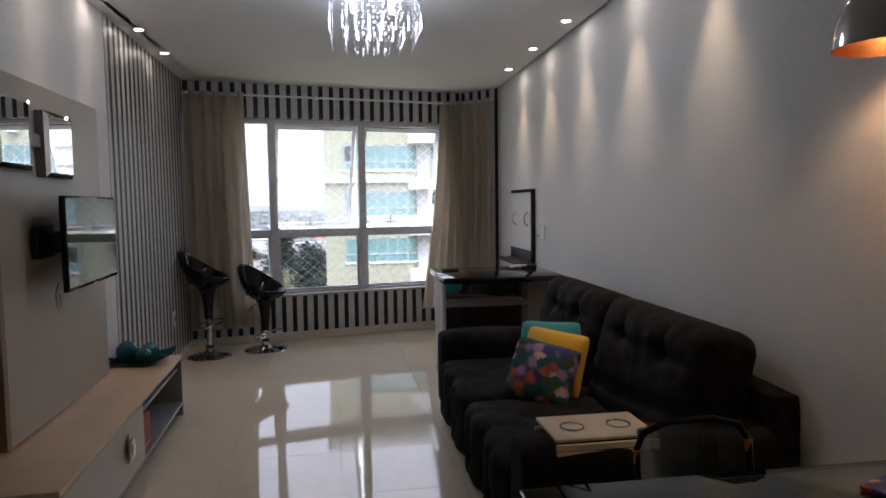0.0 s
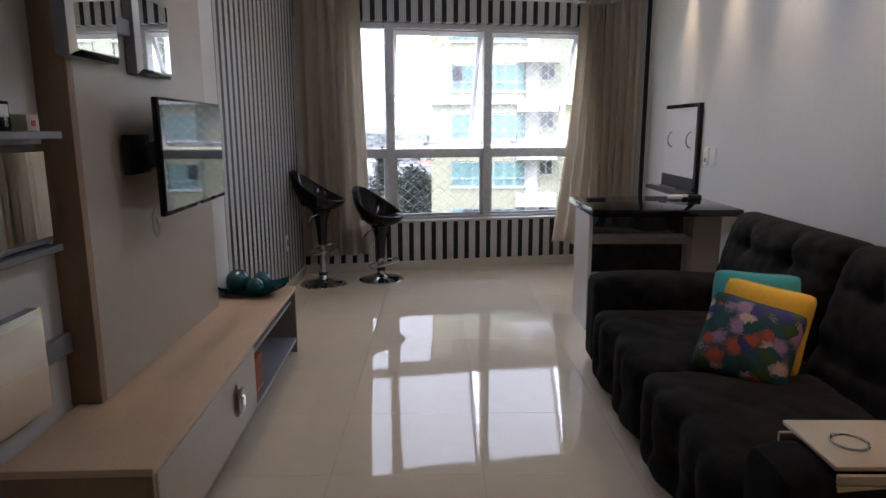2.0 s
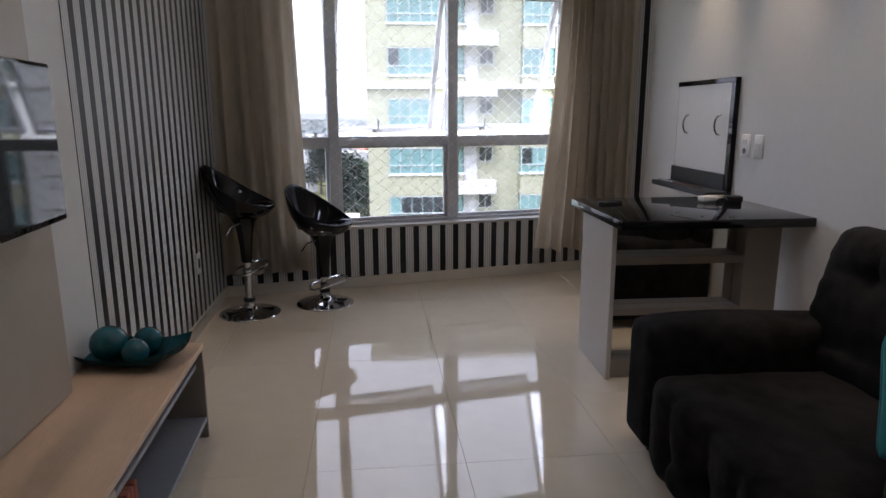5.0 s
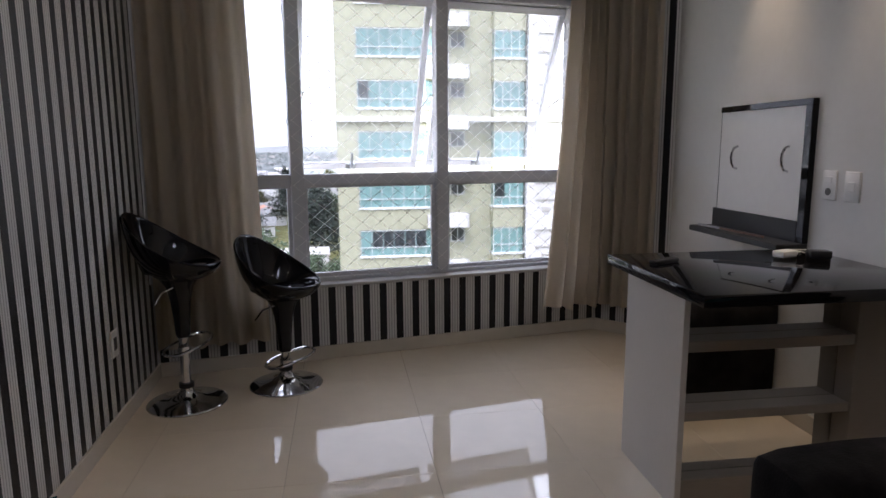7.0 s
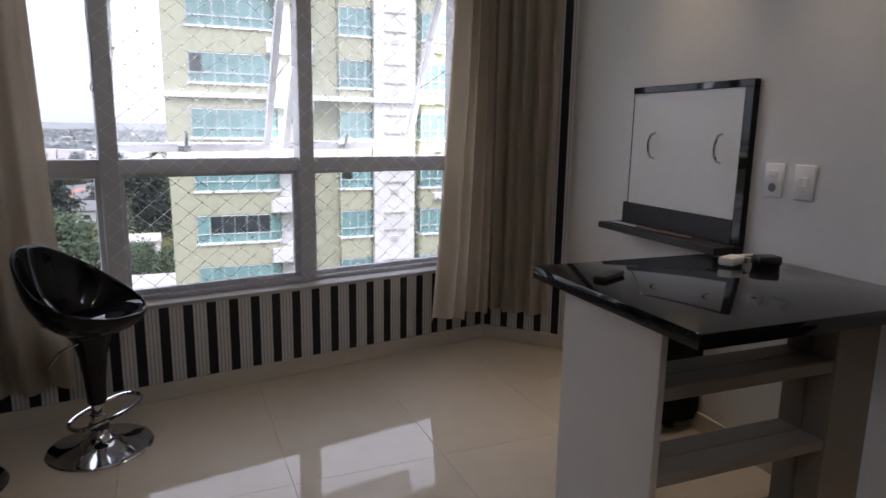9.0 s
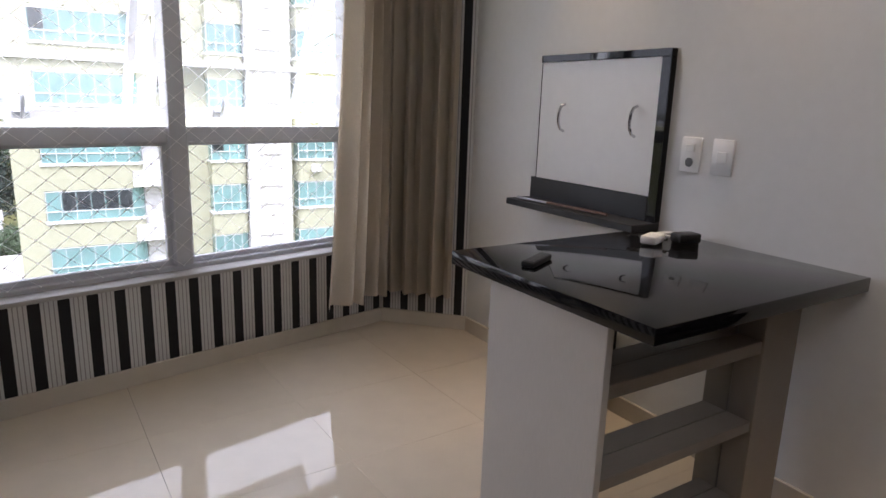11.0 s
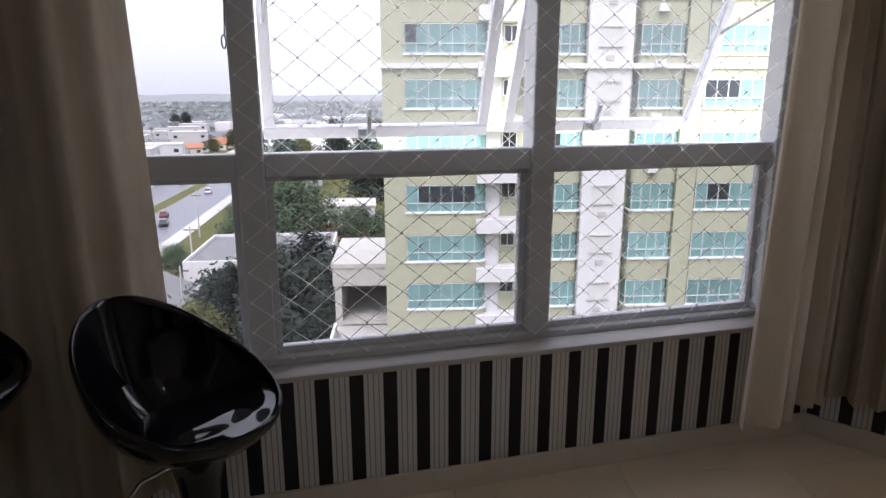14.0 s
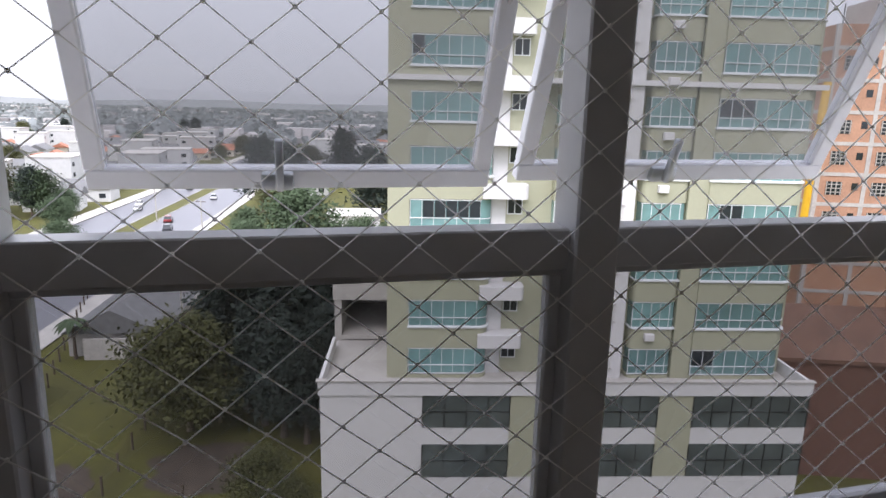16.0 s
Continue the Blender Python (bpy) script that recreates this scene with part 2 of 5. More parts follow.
translucent(M_CURTAIN, 0.36, (0.71, 0.64, 0.53))
M_NET = translucent(mat("white_nylon_cord", (0.85, 0.85, 0.85), 0.5, vary=0.05), 0.75, (0.97, 0.97, 0.97))
# the frame's aluminium again, brightened in colour for skylight on the open sashes
M_SASH_LIT = mat("skylit_white_aluminium", (0.86, 0.87, 0.92), 0.3, vary=0.03, grain=30)
M_ROD = mat("white_rod", (0.75, 0.75, 0.75), 0.3, vary=0.03)
M_OAK = mat("pale_oak_laminate", (0.62, 0.44, 0.295), 0.38, vary=0.12, grain=26, stain=3, stretch=(10, 0.7, 10), bump=0.08, bump_scale=60)
M_OAK_EDGE = mat("oak_edge", (0.31, 0.20, 0.125), 0.45, vary=0.18, grain=30, stretch=(12, 12, 0.8), bump=0.1)
M_GREIGE = mat("greige_lacquer", (0.47, 0.415, 0.345), 0.4, vary=0.04, grain=18, stain=1.5, bump=0.03)
M_GREY = mat("grey_lacquer", (0.24, 0.245, 0.27), 0.4, vary=0.05, bump=0.04)
M_MIRROR = mat("mirror", (0.86, 0.88, 0.88), 0.01, metal=1.0, vary=0.01, rough_vary=0.2)
M_CHROME = mat("chrome", (0.55, 0.55, 0.56), 0.08, metal=1.0, vary=0.05, grain=10, stain=8, rough_vary=0.5)
M_STEEL = mat("brushed_silver_frame", (0.42, 0.44, 0.47), 0.3, metal=0.7, vary=0.08, grain=80, stretch=(1, 1, 10))
M_BLACKP = mat("black_gloss_plastic", (0.003, 0.003, 0.0045), 0.05, vary=0.2, grain=12, stain=5, spec=0.33, rough_vary=0.6)
M_BLACKM = mat("black_matt", (0.014, 0.014, 0.015), 0.45, vary=0.2, bump=0.05)
M_SCREEN = mat("tv_screen", (0.012, 0.016, 0.016), 0.04, vary=0.05, spec=0.36)
M_GRANITE = mat("black_granite", (0.008, 0.008, 0.009), 0.05, vary=0.5, grain=300, stain=8, spec=0.6, rough_vary=0.5)
M_WHITEWOOD = mat("white_oak_panel", (0.54, 0.505, 0.465), 0.4, vary=0.07, grain=34, stretch=(10, 10, 0.7), bump=0.06)
M_TAUPE = mat("taupe_wood_bar", (0.25, 0.215, 0.18), 0.4, vary=0.1, grain=34, stretch=(0.7, 10, 10), bump=0.06)
M_WHITEP = mat("white_plastic", (0.72, 0.71, 0.69), 0.35, vary=0.03, grain=20)
M_VELVET = mat("charcoal_velvet", (0.0062, 0.0062, 0.0068), 0.75, vary=0.55, grain=16, stain=5, bump=0.6, bump_scale=160, sheen=0.02, tint=(0.0160, 0.0145, 0.0142), spec=0.03)
M_SOCKET = mat("socket_dark", (0.12, 0.12, 0.12), 0.5)

# ---- structure ----
bm = box(B(), -1.6, RX + 0.2, BACK - 0.2, 9.0, -0.30, FL - 0.012)
floor = solid("floor", bm, M_GROUT, "polished cream porcelain tile floor with thin joints", "floor", kind="structure")

bm = box(B(), RX, RX + 0.2, BACK - 0.2, 8.12, -0.3, CEIL + 0.2)
solid("wall_right", bm, M_WALL, "off-white painted plaster wall washed by downlights", "wall", kind="structure")
# unseen closing wall, set far back to lessen the light bounced into the room
bm = box(B(), -1.6, RX + 0.2, BACK - 0.2, BACK, -0.3, CEIL + 0.2)
solid("wall_back", bm, M_WALL, "off-white painted plaster wall behind the dining end", "wall", kind="structure")
# left wall: a plain stretch and a wallpapered stretch with a narrow window beside the corner
bm = B()
box(bm, -0.2, 0, -2.40, -0.80, -0.3, CEIL + 0.2)
solid("wall_left", bm, M_WALL, "off-white painted plaster wall behind the television panel", "wall", LEFT, kind="structure")
solid("wall_left_niche", box(B(), -0.25, -0.045, -13.2, -2.40, -0.3, CEIL + 0.2), M_WALL, "off-white painted wall set back beside the television panel", "wall", LEFT, kind="structure")
for name, y0, y1, z0, z1 in (("wall_left_striped", -0.80, 1.335, -0.3, CEIL + 0.2), ("wall_left_under", 1.335, 1.40, -0.3, 0.52), ("wall_left_over", 1.335, 1.40, 2.28, CEIL + 0.2)):
    solid(name, box(B(), -0.2, 0.002, y0, y1, z0, z1), M_STRIPE_L, "wall papered in narrow black and pearl stripes", "wall", LEFT, kind="structure")
# window wall
# WU0: side wall widened unseen behind the curtain to block daylight through the cloth
WU0, WU1, WZ0, WZ1 = 0.46, 2.80, 0.47, 2.275
for name, x0, x1, z0, z1 in (("wall_far_lower", -0.15, 2.93, -0.3, WZ0 - 0.055), ("wall_far_upper", -0.15, 2.93, WZ1, CEIL + 0.2), ("wall_far_side", -0.15, WU0, WZ0 - 0.055, WZ1)):
    solid(name, box(B(), x0, x1, 0, 0.20, z0, z1), M_STRIPE_F, "window wall papered in black and pearl stripes", "wall", FAR, kind="structure")
bm = box(B(), WU1, 2.93, 0.003, 0.20, WZ0 - 0.055, WZ1)
solid("window_reveal", bm, M_WALL, "white painted plaster reveal beside the window", "wall", FAR, kind="structure")
d = CH1 - CH0
CHAMFER = pose(CH0.x, CH0.y, 0, 0, 0, math.degrees(math.atan2(d.y, d.x)))
bm = box(B(), -0.03, d.length, 0, 0.25, -0.3, CEIL + 0.2)
solid("wall_chamfer_striped", bm, M_STRIPE_F, "short slanting wall papered in black and pearl stripes", "wall", CHAMFER, kind="structure")
# ceiling with a shadow gap along the side walls
bm = B()
box(bm, -0.86, RX - 0.03, BACK, 8.6, CEIL, CEIL + 0.03)
box(bm, -1.6, -0.83, BACK, 8.6, CEIL, CEIL + 0.03)
box(bm, -1.6, RX + 0.2, BACK, 9.0, CEIL + 0.08, CEIL + 0.2)
solid("ceiling", bm, M_CEIL, "smooth white plasterboard ceiling with a shadow gap", "ceiling", kind="structure")
# skirting
bm = B()
box(bm, 0, 0.014, -0.80, 1.42, FL, FL + 0.085, 0.002, 1)
solid("baseboard_left", bm, M_SKIRT, "cream porcelain skirting under striped wallpaper", "skirting", LEFT, kind="structure")
bm = B()
box(bm, 0.0, 2.93, -0.014, 0, FL, FL + 0.085, 0.002, 1)
solid("baseboard_far", bm, M_SKIRT, "cream porcelain skirting under the window wall", "skirting", FAR, kind="structure")
bm = B()
box(bm, 0.0, d.length, -0.014, 0, FL, FL + 0.085, 0.002, 1)
solid("baseboard_chamfer", bm, M_SKIRT, "cream porcelain skirting on the slanting wall", "skirting", CHAMFER, kind="structure")
bm = B()
box(bm, RX - 0.014, RX, BACK, 8.10, FL, FL + 0.085, 0.002, 1)
solid("baseboard_right", bm, M_SKIRT, "cream porcelain skirting along the white wall", "skirting", kind="structure")

# ---- window ----
PY = 0.105                     # depth of the frame's inner face behind the wall face
ML, MR, WR = (0.812, 0.893), (1.76, 1.842), 2.735
window = thing("window_1", "wide white aluminium window with tinted panes and two open awning sashes", "window", FAR, kind="structure")
bm = B()
box(bm, WU0, WU1, PY, PY + 0.09, WZ0 - 0.055, WZ0 - 0.012, 0.004, 1)
part("window_frame", bm, M_ALU, window, "white aluminium bottom rail")
bm = B()
box(bm, WU0, WU1, PY, PY + 0.09, WZ1 - 0.05, WZ1, 0.004, 1)
part("window_frame", bm, M_ALU, window, "white aluminium top rail")
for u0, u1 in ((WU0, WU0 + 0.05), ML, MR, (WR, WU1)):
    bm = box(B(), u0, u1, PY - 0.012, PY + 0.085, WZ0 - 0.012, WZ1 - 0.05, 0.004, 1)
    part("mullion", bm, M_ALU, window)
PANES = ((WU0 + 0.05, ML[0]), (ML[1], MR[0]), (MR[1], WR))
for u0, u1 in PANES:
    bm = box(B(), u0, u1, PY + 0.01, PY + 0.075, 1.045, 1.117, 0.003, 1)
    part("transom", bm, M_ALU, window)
    bm = B()
    for a, b, c, e in ((u0, u1, WZ0 - 0.012, WZ0 + 0.012), (u0, u1, 1.029, 1.045), (u0, u0 + 0.022, WZ0 + 0.012, 1.029), (u1 - 0.022, u1, WZ0 + 0.012, 1.029)):
        box(bm, a, b, PY + 0.035, PY + 0.07, c, e, 0.002, 1)
    part("bead", bm, M_ALU, window, "white glazing bead")
    bm = sheet(u0 + 0.015, u1 - 0.015, PY + 0.05, WZ0, 1.037)
    pane = part("pane", bm, M_PANE, window, "grey tinted fixed glass pane", smooth=0)
    pane.visible_shadow = False
u0, u1 = PANES[0]
pane = part("pane", sheet(u0, u1, PY + 0.05, 1.117, WZ1 - 0.05), M_PANE, window, "grey tinted fixed upper pane", smooth=0)
pane.visible_shadow = False
# top-hung sashes, swung outwards
for (u0, u1), swing in ((PANES[1], 21.5), (PANES[2], 23.0)):
    h = 1.165
    m = pose(u0, PY + 0.06, WZ1 - 0.055, swing, 0, 0)
    w = u1 - u0
    sash = part("awning_sash", box(box(box(box(B(), 0, w, -0.015, 0.02, -0.045, 0, 0.003, 1), 0, w, -0.015, 0.02, -h, -h + 0.045, 0.003, 1), 0, 0.04, -0.015, 0.02, -h + 0.045, -0.045, 0.003, 1), w - 0.04, w, -0.015, 0.02, -h + 0.045, -0.045, 0.003, 1), M_SASH_LIT, window, "open white awning sash frame", m)
    pane = part("pane", sheet(0.03, w - 0.03, 0, -h + 0.03, -0.03), M_PANE_S, sash, "grey tinted sash pane", smooth=0)
    pane.visible_shadow = False
    bm = box(B(), w * 0.40, w * 0.48, -0.035, -0.012, -h + 0.005, -h + 0.045, 0.006, 2)
    box(bm, w * 0.435, w * 0.455, -0.05, -0.03, -h + 0.01, -h + 0.13, 0.005, 2)
    part("latch", bm, M_STEEL, sash, "grey lever latch")
    for u in (0.02, w - 0.02):
        a = m.inverted() @ Vector((u0 + u, PY + 0.06, 1.62))
        bm = tube(B(), [(u, 0.0, -0.75), (u, a.y, a.z)], 0.006, 6)
        part("stay", bm, M_ALU, sash, "thin metal friction stay")
bm = B()
box(bm, WU0, WU1 + 0.05, -0.005, PY - 0.001, WZ0 - 0.055, WZ0 - 0.034, 0.005, 2)
part("window_sill", bm, M_MOULD, window, "worn grey moulded sill")

side = thing("window_2", "narrow white aluminium window beside the corner", "window", LEFT, kind="structure")
bm = B()
for a, b, c, e in ((1.335, 1.40, 0.52, 0.56), (1.335, 1.40, 2.24, 2.28), (1.335, 1.35, 0.56, 2.24), (1.36, 1.40, 0.56, 2.24)):
    box(bm, -0.07, 0.012, a, b, c, e, 0.004, 1)
part("window_frame", bm, M_ALU, side)
pane = part("pane", box(B(), -0.05, -0.045, 1.345, 1.37, 0.55, 2.25), M_PANE, side, smooth=0)
pane.visible_shadow = False

# safety net, knotted cords on the diagonal
net = thing("safety_net", "white knotted cord safety net stretched across the sashes", "safety net", FAR)
DW, DH = 0.120, 0.0985
u0, u1, z0, z1, ny = 0.827, WU1 - 0.02, 0.461, WZ1 - 0.02, 0.082
for sgn in (1, -1):
    k = -30
    while k < 60:
        pts = []
        for i in range(0, 120):
            u = u0 + i * (DW / 2)
            z = z0 + sgn * (i * DH / 2) + k * DH
            pts.append((u, ny + 0.004 * math.sin(i * 1.7 + k), z))
        seg = [p for p in pts if u0 <= p[0] <= u1 and z0 <= p[2] <= z1]
        if len(seg) > 1:
            part("cord", tube(B(), seg, 0.0013, 4), M_NET, net)
        k += 1
bm = B()
i = 0
u = u0
while u <= u1:
    z = z0 + (0 if i % 2 == 0 else DH / 2)
    while z <= z1:
        bmesh.ops.create_icosphere(bm, subdivisions=1, radius=0.0042, matrix=Matrix.Translation((u, ny, z)))
        z += DH
    u += DW / 2
    i += 1
tagged(part("knot", bm, M_NET, net), kind="stuff")

# a loose end of net cord hanging beside the mullion
cord = thing("hanging_cord", "loose grey net cord hanging knotted beside the window mullion", "cord", FAR)
part("strand", tube(B(), [(0.805 + 0.006 * math.sin(5.0 * z) + 0.003 * math.sin(17 * z), 0.078, z) for z in np.linspace(2.27, 1.455, 40)], 0.0022, 5), M_SOCKET, cord)
part("loop", tube(B(), [(0.806 + 0.006 * math.sin(q), 0.078, 1.437 + 0.018 * math.cos(q)) for q in np.linspace(0, 2 * math.pi, 18)[:-1]], 0.0022, 5, True), M_SOCKET, cord, "knotted end loop")

# ---- curtains ----
def curtain(m, w_top, w_bot, z_top, z_bot, folds, seed, lean=0.0, flare=0.0, lift=0.0, label=""):
    rnd = random.Random(seed)
    ph = [rnd.uniform(0, 6.28) for _ in range(4)]
    def f(u, v):
        w = w_top + (w_bot - w_top) * v ** 1.3
        s = u + 0.015 * math.sin(9 * u + ph[0])
        a = 2 * math.pi * folds * s
        amp = 0.040 + 0.016 * math.sin(3 * u + ph[1]) + 0.006 * v
        x = lean * v ** 1.5 + w * (u + 0.018 * math.sin(a * 2 + ph[2]) / folds)
        y = amp * math.sin(a) + 0.012 * math.sin(a * 0.5 + ph[3] + 1.6 * v) + 0.004 * math.sin(a * 2.3 + 3 * v)
        z = z_top + (z_bot - z_top) * v - 0.02 * v * math.sin(a * 0.5 + ph[0]) * (0.5 + 0.5 * math.sin(2 * u + ph[1]))
        y -= flare * (1 - u) ** 1.5 * v ** 1.6
        z += lift * (1 - u) * v ** 2
        return Vector((x, y, z))
    bm = B()
    grid(bm, 150, 40, f)
    bmesh.ops.solidify(bm, geom=bm.faces[:], thickness=0.002)
    ob = thing("curtain", label, "curtain", m, group="window curtains")
    part("cloth", bm, M_CURTAIN, ob)
    for i in range(int(folds * 2)):
        bm = B()
        u = (i + 0.5) / (folds * 2)
        p = f(u, 0.012)
        tube(bm, [(p.x + 0.021 * math.cos(q), p.y, p.z - 0.01 + 0.021 * math.sin(q)) for q in np.linspace(0, 2 * math.pi, 14)[:-1]], 0.003, 6, True)
        part("grommet", bm, M_STEEL, ob, "metal eyelet ring")
    return ob

curtain(FAR @ pose(0.012, -0.09, 0), 0.56, 0.62, 2.50, 0.14, 5, 3, label="long beige linen curtain gathered beside the window, eyelet top")
curtain(FAR @ pose(2.665, -0.09, 0), 0.26, 0.70, 2.50, 0.15, 5, 7, lean=-0.34, flare=0.30, lift=0.10, label="long beige linen curtain drawn back over the reveal, eyelet top")
curtain(CHAMFER @ pose(0.03, -0.085, 0), 0.43, 0.42, 2.50, 0.17, 5, 11, label="beige linen curtain panel on the slanting wall")
rod = thing("curtain_rod", "thin white curtain rod above the window", "curtain rod", FAR)
part("rod", tube(B(), [(0.02, -0.09, 2.475), (2.91, -0.09, 2.475)], 0.011, 10), M_ROD, rod)
for u in (0.10, 1.30, 2.62):
    part("bracket", box(B(), u - 0.01, u + 0.01, -0.10, -0.001, 2.455, 2.495, 0.003, 1), M_ROD, rod)
rod = thing("curtain_rod", "short white curtain rod on the slanting wall", "curtain rod", CHAMFER)
part("rod", tube(B(), [(0.03, -0.085, 2.475), (d.length - 0.03, -0.085, 2.475)], 0.011, 10), M_ROD, rod)
part("bracket", box(B(), 0.24, 0.26, -0.095, -0.001, 2.455, 2.495, 0.003, 1), M_ROD, rod)

# ---- television wall ----
PF = 0.062
tvpanel = thing("wall_panel", "tall greige lacquered television panel with an oak edge, fixed to the wall", "wall panel", LEFT)
part("board", box(B(), 0.004, PF, -2.40, -1.19, 0.372, 1.955, 0.003, 1), M_GREIGE, tvpanel)
part("edge", box(B(), -0.044, PF + 0.001, -2.435, -2.402, 0.372, 1.955, 0.002, 1), M_OAK_EDGE, tvpanel, "brown oak side edge")

def square_mirror(u, z, size, depth, off, label):
    ob = thing("mirror", label, "mirror", LEFT @ pose(off, u, z), group="square mirrors")
    part("frame_backing", box(B(), 0, depth - 0.016, -size / 2, size / 2, -size / 2, size / 2, 0.003, 1), M_GREY, ob, "grey backing")
    b = 0.022
    bm = B()
    s = size / 2
    outer = [(-s, -s), (s, -s), (s, s), (-s, s)]
    for k in range(4):
        (a0, c0), (a1, c1) = outer[k], outer[(k + 1) % 4]
        f = (s - b) / s
        vs = [bm.verts.new(p) for p in ((depth - 0.015, a0, c0), (depth - 0.015, a1, c1), (depth, a1 * f, c1 * f), (depth, a0 * f, c0 * f))]
        bm.faces.new(vs)
    part("bevel", bm, M_MIRROR, ob, "bevelled mirror border", smooth=0)
    part("glass", box(B(), depth - 0.012, depth, -s + b, s - b, -s + b, s - b), M_MIRROR, ob, smooth=0)
    return ob

square_mirror(-1.866, 1.675, 0.31, 0.055, PF + 0.001, "square silver-edged mirror hung high on the television panel")
square_mirror(-2.335, 1.695, 0.31, 0.060, PF + 0.002, "square silver-edged mirror at the oak edge of the panel")
ob = thing("mirror_bar", "short grey lacquered bar linking two mirrors", "wall bar", LEFT)
part("bar", box(B(), PF + 0.001, PF + 0.028, -2.178, -2.023, 1.655, 1.715, 0.003, 1), M_GREY, ob)
square_mirror(-2.61, 1.115, 0.31, 0.055, -0.044, "square silver-edged mirror hung under a slim ledge")
square_mirror(-2.77, 0.605, 0.33, 0.055, -0.044, "square silver-edged mirror hung just above the rack")
square_mirror(-2.87, 1.765, 0.33, 0.055, -0.044, "square silver-edged mirror hung high on the painted wall")
ob = thing("mirror_bar", "grey lacquered bar beside the lowest mirror", "wall bar", LEFT)
part("bar", box(B(), -0.044, -0.015, -2.588, -2.437, 0.565, 0.635, 0.003, 1), M_GREY, ob)
ob = thing("wall_ledge", "slim grey lacquered ledge above a mirror", "shelf", LEFT)
part("board", box(B(), -0.044, 0.065, -3.00, -2.50, 1.286, 1.310, 0.003, 1), M_GREY, ob)
ob = thing("wall_ledge", "slim grey lacquered ledge below a mirror", "shelf", LEFT)
part("board", box(B(), -0.044, 0.012, -2.92, -2.47, 0.926, 0.948, 0.003, 1), M_GREY, ob)
ob = thing("trinket_box", "small cream box with a red mark on the ledge", "box", LEFT @ pose(0.01, -2.60, 1.310))
part("body", box(B(), -0.03, 0.03, -0.03, 0.03, 0, 0.05, 0.004, 2), M_CURTAIN, ob)
part("mark", box(B(), 0.03, 0.0315, -0.010, 0.010, 0.015, 0.032, 0.0005, 1), mat("red_mark", (0.4, 0.03, 0.03), 0.5), ob)
ob = thing("desk_clock", "small black and white clock standing on the ledge", "clock", LEFT @ pose(0.01, -2.71, 1.310))
part("case", box(B(), -0.015, 0.015, -0.035, 0.035, 0, 0.085, 0.006, 2), M_BLACKP, ob)
part("face", box(B(), 0.0152, 0.0165, -0.022, 0.022, 0.04, 0.075), M_WHITEP, ob, "pale clock face", smooth=0)

# television on a swivel arm
TV = pose(-0.703, 4.365, 0, 0, 0, 4.0)   # local y along the screen, local x out of it
tv = thing("television", "flat black television on a swivel wall arm, screen switched off", "television", TV)
part("back_cover", box(B(), -0.035, -0.008, 0.06, 0.70, 1.03, 1.40, 0.012, 3), M_BLACKM, tv)
bm = B()
box(bm, -0.012, 0.012, 0, 0.795, 0.988, 1.432, 0.006, 2)
part("casing", bm, M_BLACKP, tv)
part("screen", box(B(), 0.012, 0.0145, 0.012, 0.783, 1.006, 1.421, 0.0006, 1), M_SCREEN, tv, "dark glossy screen", smooth=0)
part("emblem", box(B(), 0.012, 0.0145, 0.365, 0.40, 0.990, 0.998), M_STEEL, tv, "small silver emblem", smooth=0)
bm = B()
box(bm, -0.115, -0.035, 0.095, 0.135, 1.205, 1.235, 0.006, 2)
box(bm, -0.065, -0.03, 0.06, 0.17, 1.17, 1.27, 0.004, 1)
lathe(bm, [(0, -0.035), (0.018, -0.035), (0.018, 0.035), (0, 0.035)], 16, pose(-0.09, 0.115, 1.22))
part("arm", bm, M_BLACKM, tv, "black jointed steel arm")
part("wall_plate", box(B(), -0.130, -0.102, 0.0, 0.20, 1.145, 1.295, 0.006, 2), M_BLACKM, tv, "square black wall plate")
bm = tube(B(), [(-0.05, 0.07, 1.03), (-0.06, 0.05, 0.985), (-0.055, 0.045, 0.93), (-0.05, 0.06, 0.90), (-0.045, 0.075, 0.93), (-0.05, 0.07, 0.98)], 0.004, 6)
part("cable", bm, M_WHITEP, tv, "dangling pale cable")

# rack
RK = pose(-0.462, 3.64, 0, 0, 0, 2.9)    # local y along the front, local x out of it
RL = 2.13
rack = thing("tv_rack", "long low pale oak television rack with open shelves", "tv stand", RK)
part("top", box(B(), -0.44, 0.0, 0, RL, 0.345, 0.37, 0.002, 1), M_OAK, rack, "pale oak top board")
part("side", box(B(), -0.43, -0.004, 0.002, 0.022, FL, 0.344, 0.002, 1), M_OAK_EDGE, rack, "brown oak end board")
part("side", box(B(), -0.43, -0.004, RL - 0.022, RL - 0.002, FL, 0.344, 0.002, 1), M_TAUPE, rack)
part("divider", box(B(), -0.43, -0.02, 1.12, 1.14, 0.05, 0.344, 0.002, 1), M_OAK, rack)
part("bottom", box(B(), -0.43, -0.004, 0.022, RL - 0.022, 0.03, 0.05, 0.002, 1), M_GREY, rack)
part("shelf", box(B(), -0.43, -0.03, 1.14, RL - 0.022, 0.265, 0.283, 0.002, 1), M_GREY, rack)
part("back", box(B(), -0.44, -0.43, 0.0, RL, FL, 0.344, 0.001, 1), M_GREY, rack)
door = part("door", box(B(), -0.02, 0.0, 0.026, 1.117, 0.052, 0.340, 0.002, 1), M_GREIGE, rack, "greige lacquered drop door")
bm = box(B(), 0.0, 0.012, 0.80, 0.816, 0.145, 0.285, 0.004, 2)
box(bm, 0.012, 0.028, 0.775, 0.841, 0.165, 0.265, 0.008, 2)
part("handle", bm, M_CHROME, door, "square chrome pull with a crystal centre")
